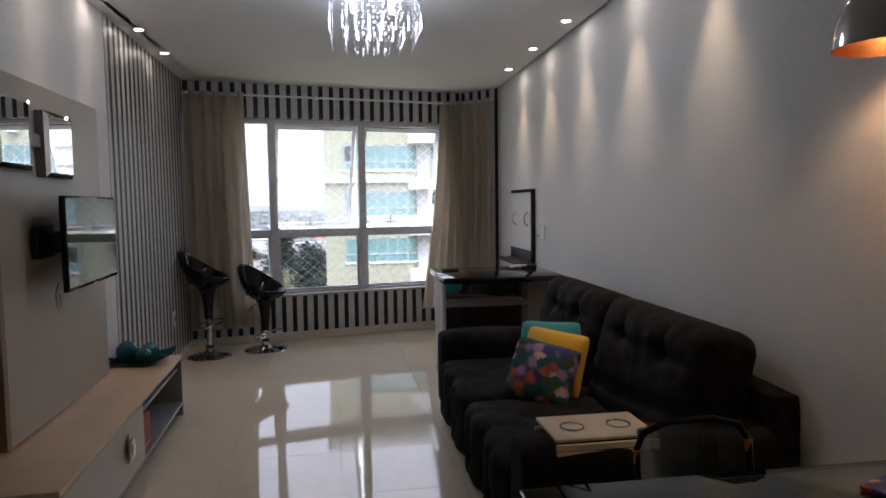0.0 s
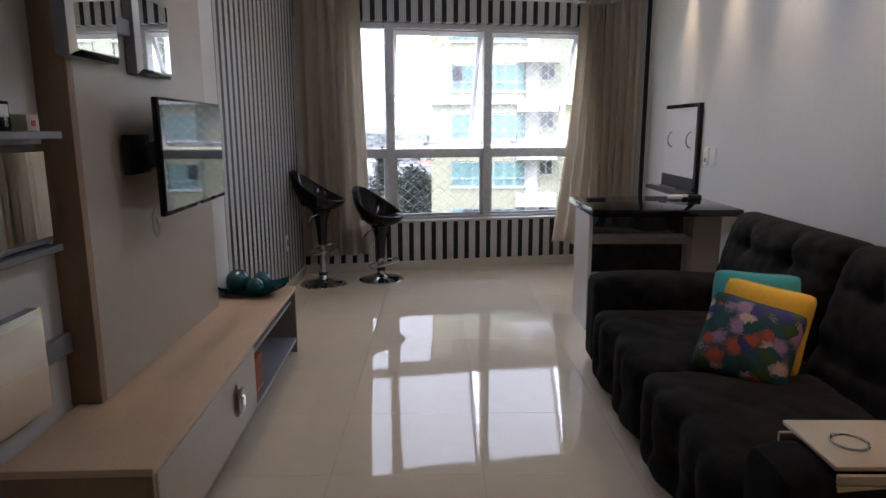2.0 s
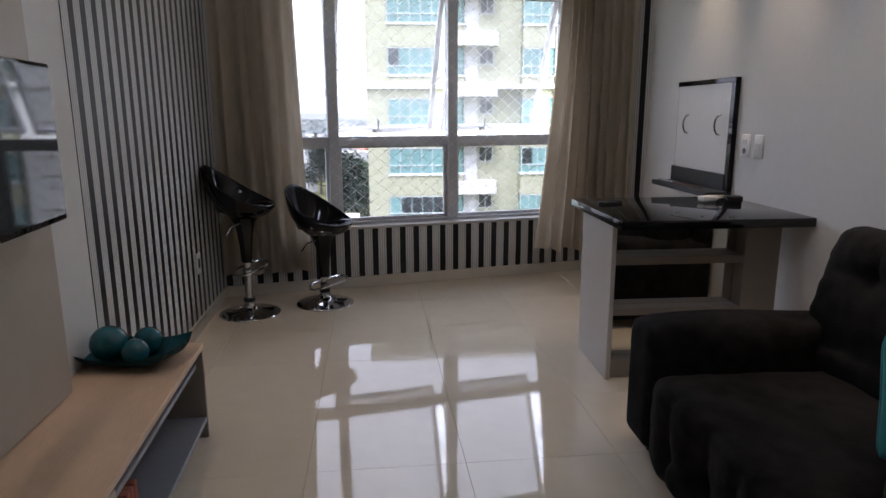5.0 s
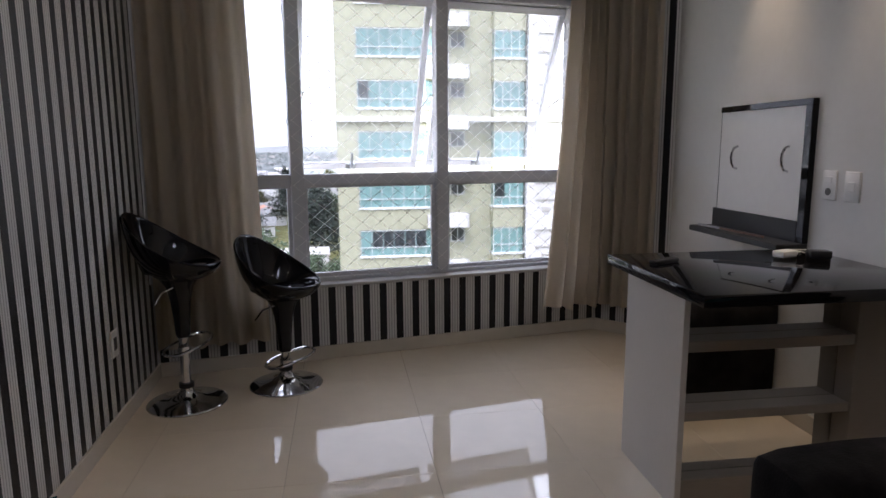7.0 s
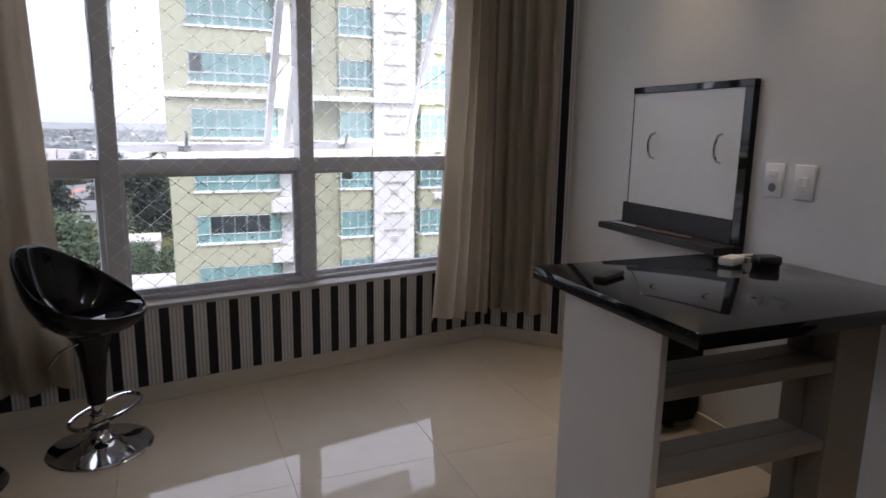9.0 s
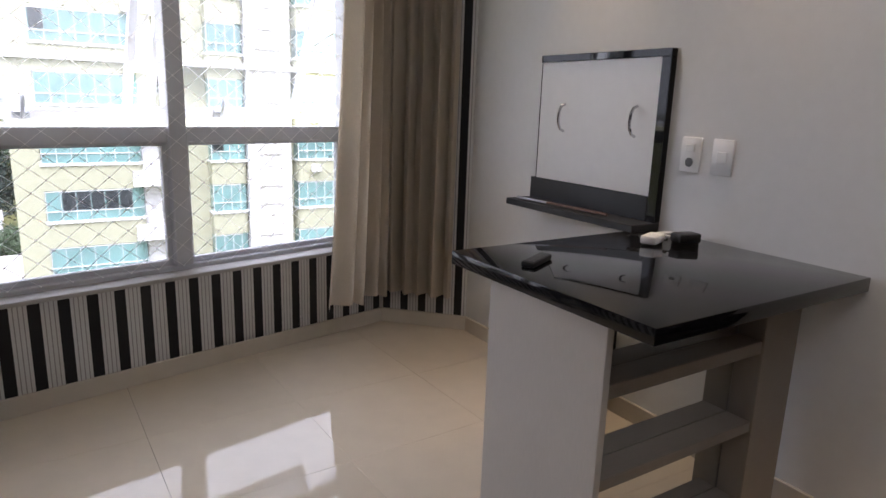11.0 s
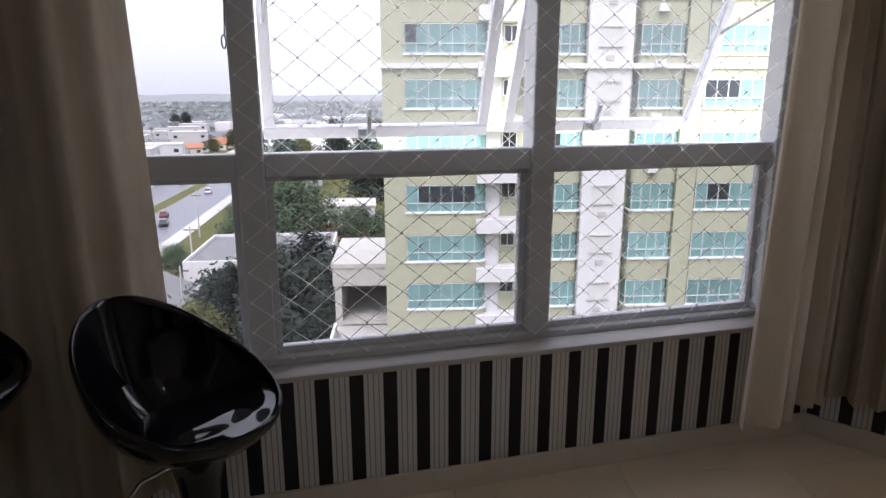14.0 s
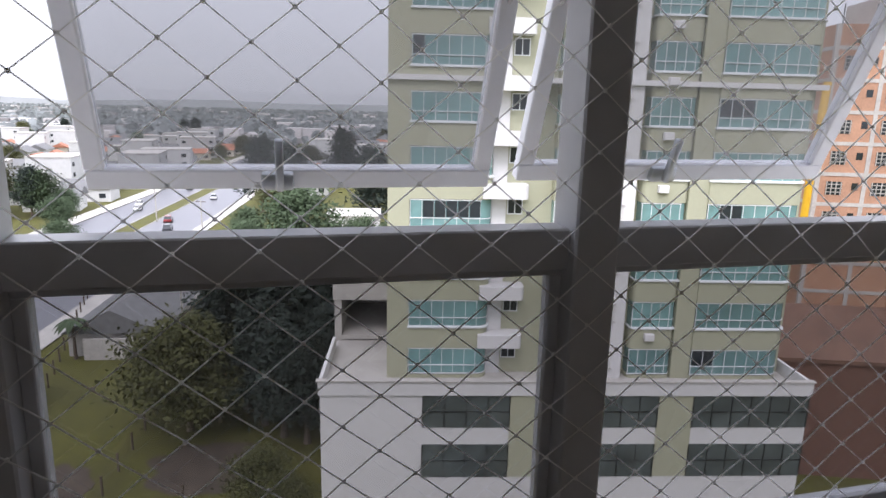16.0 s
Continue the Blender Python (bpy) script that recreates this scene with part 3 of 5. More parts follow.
part("gem", box(B(), 0.028, 0.034, 0.79, 0.826, 0.19, 0.24, 0.005, 1), M_MIRROR, door, "clear square stone")

# ---- things on the rack ----
M_TEAL = mat("teal_ceramic", (0.008, 0.085, 0.105), 0.16, vary=0.2, grain=8, stain=10, spec=0.6)
M_BOOK = mat("terracotta_card", (0.36, 0.12, 0.075), 0.7, vary=0.1, bump=0.2)
M_PAPER = mat("page_block", (0.6, 0.5, 0.42), 0.8, vary=0.2, grain=200, stretch=(1, 1, 20))
PLATE = RK @ pose(-0.225, 1.95, 0.37, 0, 0, 78)
def plate_shape(u, v):
    x, y = (u - 0.5) * 2, (v - 0.5) * 2
    lift = 0.006 + 0.045 * max(abs(x), abs(y)) ** 3 + 0.035 * (abs(x * y)) ** 2
    return Vector((0.13 * x * (1 - 0.06 * y * y), 0.205 * y * (1 - 0.06 * x * x), lift))
bm = B()
grid(bm, 20, 24, plate_shape)
bmesh.ops.solidify(bm, geom=bm.faces[:], thickness=0.006)
solid("decorative_plate", bm, M_TEAL, "rectangular teal ceramic dish with upturned corners on the rack", "dish", PLATE)
for (x, y, r) in ((-0.02, 0.065, 0.068), (-0.055, -0.055, 0.050), (0.055, -0.045, 0.054)):
    bm = B()
    lathe(bm, [(0, -r)] + [(r * math.sin(a), -r * math.cos(a)) for a in np.linspace(0.12, math.pi - 0.12, 20)] + [(0, r)], 28)
    solid("decorative_ball", bm, M_TEAL, "glossy teal ceramic ball resting in the dish", "ornament", PLATE @ pose(x, y, r + 0.012), group="balls in the dish")
for i in range(5):
    ob = thing("book", "terracotta covered book leaning in the rack's lower shelf", "book", RK @ pose(-0.02, 1.175 + 0.030 * i, 0.051, 0, 0, 0), group="books in the rack")
    part("cover", box(B(), -0.15, 0, 0, 0.028, 0, 0.195 - 0.004 * (i % 2), 0.004, 2), M_BOOK, ob)
    part("spine_line", box(B(), 0, 0.001, 0.004, 0.024, 0.03, 0.038), M_PAPER, ob, smooth=0)

# ---- bar stools ----
def bar_stool(m, h, label):
    """h: height of the seat's underside; local x is the way it faces."""
    st = thing("bar_stool", label, "bar stool", m, group="bar stools under the curtain")
    part("base", lathe(B(), [(0, 0.0), (0.200, 0.0), (0.203, 0.006), (0.198, 0.012), (0.15, 0.020), (0.09, 0.032), (0.05, 0.052), (0.036, 0.075), (0.033, 0.09), (0, 0.09)], 56), M_CHROME, st, "round chrome trumpet base")
    part("collar", lathe(B(), [(0.03, 0.088), (0.038, 0.09), (0.038, 0.112), (0.03, 0.116), (0, 0.116)], 28), M_BLACKM, st, "black plastic collar")
    part("pole", lathe(B(), [(0.025, 0.09), (0.025, h - 0.29)], 24), M_CHROME, st, "chrome gas column")
    zc = h - 0.31
    part("stem", lathe(B(), [(0, zc), (0.033, zc), (0.036, zc + 0.01), (0.041, zc + 0.10), (0.052, zc + 0.20), (0.070, zc + 0.27), (0.10, zc + 0.315), (0.02, zc + 0.33)], 32), M_BLACKP, st, "tapered glossy black stem")
    zr = zc - 0.005
    loop = []
    for a in np.linspace(0, 2 * math.pi, 41)[:-1]:   # oblong loop that swings round the column
        c, s = math.cos(a), math.sin(a)
        loop.append(Matrix.Rotation(radians(66), 3, "Z") @ Vector((0.035 + 0.150 * math.copysign(abs(c) ** 0.8, c), 0.078 * math.copysign(abs(s) ** 0.8, s), zr - 0.045 + 0.02 * c)))
    part("footrest", tube(B(), loop, 0.0085, 8, True), M_CHROME, st, "chrome loop footrest")
    part("clamp", lathe(B(), [(0.026, zr - 0.075), (0.031, zr - 0.075), (0.031, zr - 0.045), (0.026, zr - 0.045)], 20), M_CHROME, st)
    part("lever", tube(B(), [(0.0, -0.05, h - 0.03), (-0.05, -0.13, h - 0.05), (-0.075, -0.165, h - 0.10)], 0.005, 6), M_CHROME, st, "thin chrome height lever")
    def rim(a):
        c = math.cos(a)
        zr = 0.085 + 0.255 * max(0.0, (1 - c) / 2) ** 1.5
        r = 0.222 + 0.015 * c
        return r, zr
    def shell(u, v):
        a = 2 * math.pi * u
        r, z = rim(a)
        cx = 0.02
        if v < 0.5:                       # outside, from below to the rim
            s = v / 0.5
            cx = -0.022 * min(1, s * 1.6)
            rr = 0.06 + (r - 0.06) * math.sin(s * math.pi / 2) ** 0.85
            zz = z * (1 - math.cos(s * math.pi / 2)) ** 0.8
        else:                              # rolled rim and inside, down to the pan
            s = (v - 0.5) / 0.5
            cx = -0.022
            pan = 0.060 + 0.022 * math.cos(a)
            if s < 0.12:                   # rolled lip
                rr, zz = r - 0.014 * s / 0.12, z + 0.007 * math.sin(math.pi * s / 0.12)
            elif s < 0.62:                 # inner wall down to the crease
                q = (s - 0.12) / 0.5
                rr, zz = (r - 0.014) * (1 - 0.26 * q ** 1.5), z + (pan - z) * q ** 0.9
            else:                          # domed seat pan
                q = (s - 0.62) / 0.38
                rr, zz = (r - 0.014) * 0.74 * (1 - q), pan * (1 - q) + 0.066 * q + 0.012 * math.sin(math.pi * q)
        return Vector((cx + rr * math.cos(a) - 0.06 * zz, rr * math.sin(a) * 1.02, h - 0.008 + zz))
    bm = B()
    grid(bm, 64, 60, shell, closed=True)
    part("seat", bm, M_BLACKP, st, "glossy black moulded bucket seat", smooth=40)
    return st

bar_stool(pose(-0.752, 7.48, FL, 0, 0, -2), 0.672, "black bucket bar stool on a chrome base, raised high")
bar_stool(pose(-0.262, 7.67, FL, 0, 0, -24), 0.51, "black bucket bar stool on a chrome base, set lower")

# ---- sofa ----
sofa = thing("sofa", "three-seat charcoal velvet sofa with tufted front and backrest", "sofa", pose(1.13, 3.34, FL))
SL, SD = 2.24, 1.095
part("base", soft_box(B(), (SD - 0.10, SL - 0.06, 0.20), 0.03, 6, m=pose(SD / 2 + 0.04, SL / 2, 0.14)), M_VELVET, sofa)
for x in (0.12, SD - 0.1):
    for y in (0.1, SL - 0.1):
        part("foot", lathe(B(), [(0, 0), (0.025, 0), (0.03, 0.045), (0, 0.045)], 14, pose(x, y, 0)), M_BLACKM, sofa)
AW = 0.245
def arm_shape(p, n):
    return p + n * 0.008 * math.sin(7 * p.x + 3) + Vector((0, 0, 0.012 * (1 - (p.y / 0.11) ** 2) if n.z > 0.5 else 0))
for y in (AW / 2, SL - AW / 2):
    part("armrest", soft_box(B(), (SD - 0.02, AW, 0.50), 0.055, 12, arm_shape, pose(SD / 2 + 0.01, y, 0.305)), M_VELVET, sofa, "padded velvet armrest")
seat_w = (SL - 2 * AW) / 2
def seat_shape(p, n):
    q = p.copy()
    q.z += 0.02 * (1 - min(1, (p.y / (seat_w / 2)) ** 4)) if n.z > 0.3 else 0
    if n.x < -0.3:                        # puffed front with two deep-buttoned columns
        for k in (-1, 1):
            q.x -= 0.030 * math.exp(-((p.y - k * seat_w / 4) / (seat_w / 6)) ** 4)
        for k in (-1, 0, 1):
            q.x += 0.045 * math.exp(-((p.y - k * seat_w / 4) ** 2 + (p.z + 0.02) ** 2) / 0.0016)
            q.x += 0.016 * math.exp(-((p.y - k * seat_w / 4) ** 2) / 0.0005)
        q.x += 0.006 * noise.noise(p * 14)
    q.z += 0.006 * noise.noise(p * 7) + 0.003 * noise.noise(p * 19)
    return q
for k in range(2):
    part("seat_cushion", soft_box(B(), (0.80, seat_w - 0.006, 0.34), 0.06, 34, seat_shape, pose(0.42, AW + seat_w * (k + 0.5), 0.225)), M_VELVET, sofa, "wide velvet seat pad with buttoned front")
back_w = (SL - 0.20) / 2
def back_shape(p, n):
    q = p.copy()
    if n.x < 0.4:
        q.x -= 0.045 * (1 - (2 * p.y / back_w) ** 4) * (1 - (2 * p.z / 0.62) ** 4)
        for k in (-1, 1):
            dy, dz = p.y - k * back_w * 0.20, p.z - 0.13
            q.x += 0.030 * math.exp(-(dy * dy + dz * dz) / 0.0022)
            q.x += 0.014 * math.exp(-(dy * dy) / 0.0005) * math.exp(-((dz - 0.07) / 0.10) ** 2)
            q.x += 0.014 * math.exp(-(dz * dz) / 0.0006) * math.exp(-(dy / 0.22) ** 2)
        q.x += 0.020 * math.exp(-((p.z + 0.10 + 0.03 * math.sin(4 * p.y)) ** 2) / 0.0012)
        edge = math.exp(-((abs(p.y) - back_w * 0.47) / 0.07) ** 2)
        q.x += 0.003 * edge * math.sin(95 * p.z + 9 * noise.noise(p * 5))   # gathers along the seam
    q.x += 0.010 * noise.noise(p * 8) + 0.006 * noise.noise(p * 22)
    return q
for k in range(2):
    m = pose(0.86, 0.15 + back_w * (k + 0.5), 0.600, 0, 14, 0)
    part("back_cushion", soft_box(B(), (0.24, back_w - 0.006, 0.62), 0.085, 36, back_shape, m), M_VELVET, sofa, "reclined tufted velvet back pad")
part("back_frame", soft_box(B(), (0.14, SL - 0.04, 0.66), 0.04, 6, m=pose(SD - 0.06, SL / 2, 0.37)), M_VELVET, sofa)

# cushions on the sofa
def flower_cloth(name):
    ma = mat(name, (0.01, 0.08, 0.10), 0.8, vary=0.5, grain=9, stain=6, bump=0.3, bump_scale=500)
    n, l = ma.node_tree.nodes, ma.node_tree.links
    p = n["Principled BSDF"]
    tc, vo, ramp, mx = n.new("ShaderNodeTexCoord"), n.new("ShaderNodeTexVoronoi"), n.new("ShaderNodeValToRGB"), n.new("ShaderNodeMix")
    vo.inputs["Scale"].default_value = 19.0
    wob = n.new("ShaderNodeTexNoise")
    wob.inputs["Scale"].default_value = 26.0
    ad = n.new("ShaderNodeVectorMath")
    ad.operation = "MULTIPLY_ADD"
    ad.inputs[1].default_value = (0.035, 0.035, 0.035)
    l.new(tc.outputs["Object"], ad.inputs[2])
    l.new(wob.outputs["Color"], ad.inputs[0])
    l.new(ad.outputs[0], vo.inputs["Vector"])
    sep = n.new("ShaderNodeSeparateColor")
    l.new(vo.outputs["Color"], sep.inputs[0])
    l.new(sep.outputs[0], ramp.inputs["Fac"])
    ramp.color_ramp.interpolation = "CONSTANT"
    cols = ((0.0, (0.008, 0.070, 0.091)), (0.22, (0.035, 0.025, 0.154)), (0.40, (0.294, 0.182, 0.322)), (0.56, (0.385, 0.070, 0.035)), (0.66, (0.010, 0.042, 0.042)), (0.76, (0.525, 0.364, 0.336)), (0.9, (0.035, 0.070, 0.014)))
    e = ramp.color_ramp.elements
    e[0].position, e[0].color = cols[0][0], (*cols[0][1], 1)
    e[1].position, e[1].color = cols[1][0], (*cols[1][1], 1)
    for pos, c in cols[2:]:
        el = e.new(pos)
        el.color = (*c, 1)
    mx.data_type = "RGBA"
    lt = n.new("ShaderNodeMapRange")
    lt.inputs["From Min"].default_value, lt.inputs["From Max"].default_value = 0.42, 0.85
    l.new(vo.outputs["Distance"], lt.inputs["Value"])
    l.new(lt.outputs[0], mx.inputs["Factor"])
    l.new(ramp.outputs[0], mx.inputs["A"])
    mx.inputs["B"].default_value = (0.01, 0.05, 0.065, 1)
    l.new(mx.outputs["Result"], p.inputs["Base Color"])
    return ma

M_FLOWER = flower_cloth("floral_print")
M_TURQ = mat("turquoise_cloth", (0.015, 0.26, 0.27), 0.75, vary=0.15, grain=60, bump=0.4, bump_scale=300, sheen=0.3)
M_YELLOW = mat("yellow_cloth", (0.72, 0.40, 0.006), 0.75, vary=0.12, grain=60, bump=0.4, bump_scale=300, sheen=0.3)

def rnd4(u, v):
    """Rounds the corners of a cushion."""
    return 1 - 0.075 * (abs(u) * abs(v)) ** 5

def pillow(m, w, h, t, material, label, seed):
    rnd = random.Random(seed)
    o = rnd.uniform(0, 9)
    def shape(p, n):
        u, v = 2 * p.x / w, 2 * p.y / h
        prof = max(0.0, (1 - abs(u) ** 2.6) * (1 - abs(v) ** 2.6)) ** 0.5
        pinch = 1 - 0.06 * (1 - u * u) * abs(v) ** 2 - 0.06 * (1 - v * v) * abs(u) ** 2
        return Vector((p.x * (1 - 0.05 * (1 - v * v)) * rnd4(u, v), p.y * (1 - 0.05 * (1 - u * u)) * rnd4(u, v), (1 if p.z > 0 else -1) * (0.006 + t / 2 * prof) + 0.006 * noise.noise(Vector((5 * p.x + o, 5 * p.y, p.z)))))
    ob = thing("cushion", label, "cushion", m, group="cushions on the sofa")
    part("cover", soft_box(B(), (w, h, 0.02), 0.008, 18, shape), material, ob, smooth=60)
    loop = [(x, y) for x, y in [(-1 + 2 * i / 12, -1) for i in range(12)] + [(1, -1 + 2 * i / 12) for i in range(12)] + [(1 - 2 * i / 12, 1) for i in range(12)] + [(-1, 1 - 2 * i / 12) for i in range(12)]]
    pts = [(u * w / 2 * (1 - 0.05 * (1 - v * v)) * rnd4(u, v), v * h / 2 * (1 - 0.05 * (1 - u * u)) * rnd4(u, v), 0) for u, v in loop]
    part("piping", tube(B(), pts, 0.005, 6, True), material, ob)
    return ob

pillow(Matrix.Translation((1.645, 4.59, 0.553)) @ pose(0, 0, 0, 90, 0, -34) @ pose(0, 0, 0, -20, 0, 2), 0.34, 0.34, 0.11, M_TURQ, "turquoise cotton cushion leaning at the back of the pile", 1)
pillow(Matrix.Translation((1.635, 4.49, 0.523)) @ pose(0, 0, 0, 90, 0, -34) @ pose(0, 0, 0, -20, 0, -7), 0.34, 0.34, 0.10, M_YELLOW, "bright yellow cotton cushion in the middle of the pile", 2)
pillow(Matrix.Translation((1.545, 4.40, 0.493)) @ pose(0, 0, 0, 90, 0, -34) @ pose(0, 0, 0, -28, 0, -10), 0.35, 0.32, 0.10, M_FLOWER, "floral print cushion in teal, purple and coral", 3)

# arm tray
M_TRAY = mat("cream_lacquered_wood", (0.58, 0.49, 0.375), 0.35, vary=0.06, grain=30, stretch=(1, 12, 12), bump=0.05)
tray = thing("sofa_arm_tray", "cream slatted wooden tray draped over the sofa arm", "tray", pose(1.145, 3.365, FL))
part("top", box(B(), 0.13, 0.51, 0.0, 0.245, 0.572, 0.586, 0.005, 2), M_TRAY, tray, "flat top with two cup rings")
for z0, z1 in ((0.5465, 0.5705), (0.524, 0.544), (0.415, 0.5225)):
    part("slat", box(B(), 0.13, 0.51, -0.016, -0.004, z0, z1, 0.002, 1), M_TRAY, tray)
for k in range(2):
    part("slat", box(B(), 0.13, 0.51, 0.250, 0.262, 0.545 - 0.045 * k - 0.042, 0.545 - 0.045 * k, 0.003, 1), M_TRAY, tray)
for x in (0.23, 0.41):
    part("cup_ring", tube(B(), [(x + 0.042 * math.cos(a), 0.115 + 0.042 * math.sin(a), 0.588) for a in np.linspace(0, 2 * math.pi, 33)[:-1]], 0.004, 8, True), M_CHROME, tray, "chrome cup ring")

# ---- counter with mirrored underside ----
ct = thing("counter_table", "black granite counter with white oak end panel and mirrored back", "counter", pose(0, 0, 0))
part("worktop", box(B(), 1.275, RX - 0.002, 6.02, 6.84, 0.757, 0.801, 0.003, 2), M_GRANITE, ct, "polished black granite top")
part("side_panel", box(B(), 1.288, 1.312, 6.165, 6.640, FL, 0.756, 0.002, 1), M_WHITEWOOD, ct, "white oak end panel")
part("mirror_back", box(B(), 1.313, 2.16, 6.255, 6.262, 0.045, 0.745), M_MIRROR, ct, "mirrored back panel", smooth=0)
part("shelf", box(B(), 1.313, 1.968, 6.17, 6.254, 0.555, 0.595, 0.002, 1), M_TAUPE, ct)
part("shelf", box(B(), 1.313, 1.968, 6.17, 6.254, 0.295, 0.330, 0.002, 1), M_TAUPE, ct)
part("plinth", box(B(), 1.313, 1.968, 6.19, 6.254, FL, 0.055, 0.002, 1), M_TAUPE, ct)
part("side_panel", box(B(), 1.970, 2.155, 6.165, 6.254, FL, 0.756, 0.002, 1), M_TAUPE, ct)
part("back_panel", box(B(), 1.313, 2.16, 6.263, 6.283, FL, 0.756, 0.002, 1), M_WHITEWOOD, ct)

# ---- fold-down wall panel ----
fp = thing("wall_cabinet", "white fold-down wall panel framed in black with two handles", "cabinet", pose(0, 0, 0))
part("board", box(B(), 2.202, 2.222, 6.845, 7.53, 0.93, 1.462, 0.002, 1), M_WHITEP, fp, "white laminated board")
part("frame_top", box(B(), 2.197, RX - 0.001, 6.80, 7.535, 1.462, 1.492, 0.002, 1), M_BLACKP, fp)
part("frame_side", box(B(), 2.197, RX - 0.001, 6.80, 6.845, 0.83, 1.462, 0.002, 1), M_BLACKP, fp)
part("frame_side", box(B(), 2.205, RX - 0.001, 7.53, 7.538, 0.93, 1.462, 0.001, 1), M_BLACKP, fp)
part("black_band", box(B(), 2.195, RX - 0.001, 6.845, 7.56, 0.83, 0.93, 0.002, 1), M_BLACKM, fp)
part("ledge", box(B(), 2.07, RX - 0.001, 6.80, 7.585, 0.800, 0.829, 0.003, 1), M_BLACKM, fp, "matt black ledge")
for y in (6.945, 7.36):
    part("handle", tube(B(), [(2.202, y, 1.157), (2.180, y, 1.166), (2.168, y, 1.19), (2.165, y, 1.217), (2.168, y, 1.244), (2.180, y, 1.268), (2.202, y, 1.277)], 0.006, 8), M_CHROME, fp, "curved chrome pull")
for y, two in ((6.69, True), (6.557, False)):
    ob = thing("wall_switch", "white rectangular switch plate with " + ("a socket and a rocker" if two else "one rocker"), "switch", pose(RX, y, 1.107))
    part("plate", box(B(), -0.010, 0, -0.042, 0.042, -0.064, 0.064, 0.004, 2), M_WHITEP, ob)
    part("rocker", box(B(), -0.014, -0.009, -0.020, 0.020, 0.010 if two else -0.020, 0.038 if two else 0.020, 0.002, 1), M_WHITEP, ob)
    if two:
        part("socket", lathe(B(), [(0, 0), (0.016, 0), (0.017, 0.002), (0, 0.003)], 18, pose(-0.010, 0, -0.028, 0, -90, 0)), M_SOCKET, ob)
ob = thing("wall_socket", "white socket plate low on the striped wall", "socket", LEFT @ pose(0.003, 0.69, 0.38))
part("plate", box(B(), 0, 0.010, -0.042, 0.042, -0.064, 0.064, 0.004, 2), M_WHITEP, ob)
part("socket", box(B(), 0.010, 0.012, -0.02, 0.02, -0.03, 0.03, 0.001, 1), M_SOCKET, ob)
# small things on the counter
ob = thing("remote_control", "slim black remote control lying on the counter", "remote control", pose(1.42, 6.59, 0.801, 0, 0, -62))
part("body", box(B(), -0.022, 0.022, -0.075, 0.075, 0.0, 0.018, 0.006, 2), M_BLACKM, ob)
bm = B()
for i in range(3):
    for j in range(7):
        box(bm, -0.014 + 0.011 * i, -0.007 + 0.011 * i, -0.06 + 0.016 * j, -0.051 + 0.016 * j, 0.018, 0.0195)
part("buttons", bm, M_SOCKET, ob, "grey rubber buttons")
ob = thing("power_adapter", "small white power adapter on the counter", "adapter", pose(2.005, 6.645, 0.801, 0, 0, 20))
part("body", box(B(), -0.05, 0.05, -0.028, 0.028, 0, 0.03, 0.006, 2), M_WHITEP, ob)
ob = thing("power_adapter", "black power adapter with a coiled lead on the counter", "adapter", pose(2.13, 6.60, 0.801, 0, 0, -15))
part("body", box(B(), -0.045, 0.045, -0.03, 0.03, 0, 0.034, 0.006, 2), M_BLACKM, ob)
part("cable", tube(B(), [(-0.04 + 0.03 * math.cos(a) - 0.008 * a, 0.06 + 0.05 * math.sin(a), 0.006 + 0.003 * (i % 3)) for i, a in enumerate(np.linspace(0, 15, 60))], 0.0035, 6), M_BLACKM, ob, "tangled black lead")
part("cable", tube(B(), [(-0.06 + 0.04 * math.cos(a), 0.03 + 0.03 * math.sin(a) + 0.004 * a, 0.012 + 0.02 * math.sin(a / 3) ** 2) for a in np.linspace(0, 11, 44)], 0.003, 6), M_WHITEP, ob, "tangled white lead")
ob = thing("pen", "brown and silver stick lying on the black ledge", "stick", pose(2.12, 7.24, 0.837, 0, 0, 3))
part("shaft", tube(B(), [(0, -0.25, 0), (0, 0.10, 0)], 0.006, 10), mat("brown_stick", (0.11, 0.055, 0.035), 0.4, vary=0.2), ob)
part("tip", tube(B(), [(0, 0.10, 0), (0, 0.30, 0)], 0.006, 10), M_STEEL, ob, "silver end")

# ---- lamps ----
M_DOWN = emit("downlight_glow", (1.0, 0.86, 0.66), 14.0)
M_CRYSTAL = clear_glass("crystal", (0.97, 0.98, 1.0))
M_BULB = emit("cool_led", (0.86, 0.93, 1.0), 7.0)
def downlight(x, y, watts):
    ob = thing("downlight", "small round recessed ceiling spot, lit warm white", "downlight", pose(x, y, CEIL), group="recessed ceiling spots")
    part("ring", lathe(B(), [(0.028, 0.0), (0.030, -0.004), (0.042, -0.004), (0.044, 0.0)], 24), M_WHITEP, ob)
    part("lens", lathe(B(), [(0, -0.0015), (0.028, -0.0015), (0.028, 0.0)], 20), M_DOWN, ob, "glowing lens")
    lamp = new("downlight_beam", bpy.data.lights.new("downlight_beam", "SPOT"))
    lamp.data.energy, lamp.data.spot_size, lamp.data.spot_blend, lamp.data.shadow_soft_size = watts, radians(56), 1.0, 0.02
    lamp.data.color = (1.0, 0.74, 0.45)
    lamp.parent = ob
    lamp.matrix_basis = pose(0, 0, -0.012)
for k in range(5):
    downlight(2.085, 7.17 - 0.80 * k, 5.5)
for k in range(4):
    downlight(-0.86 + 0.02 * k, 6.77 - 0.70 * k, 1.0)

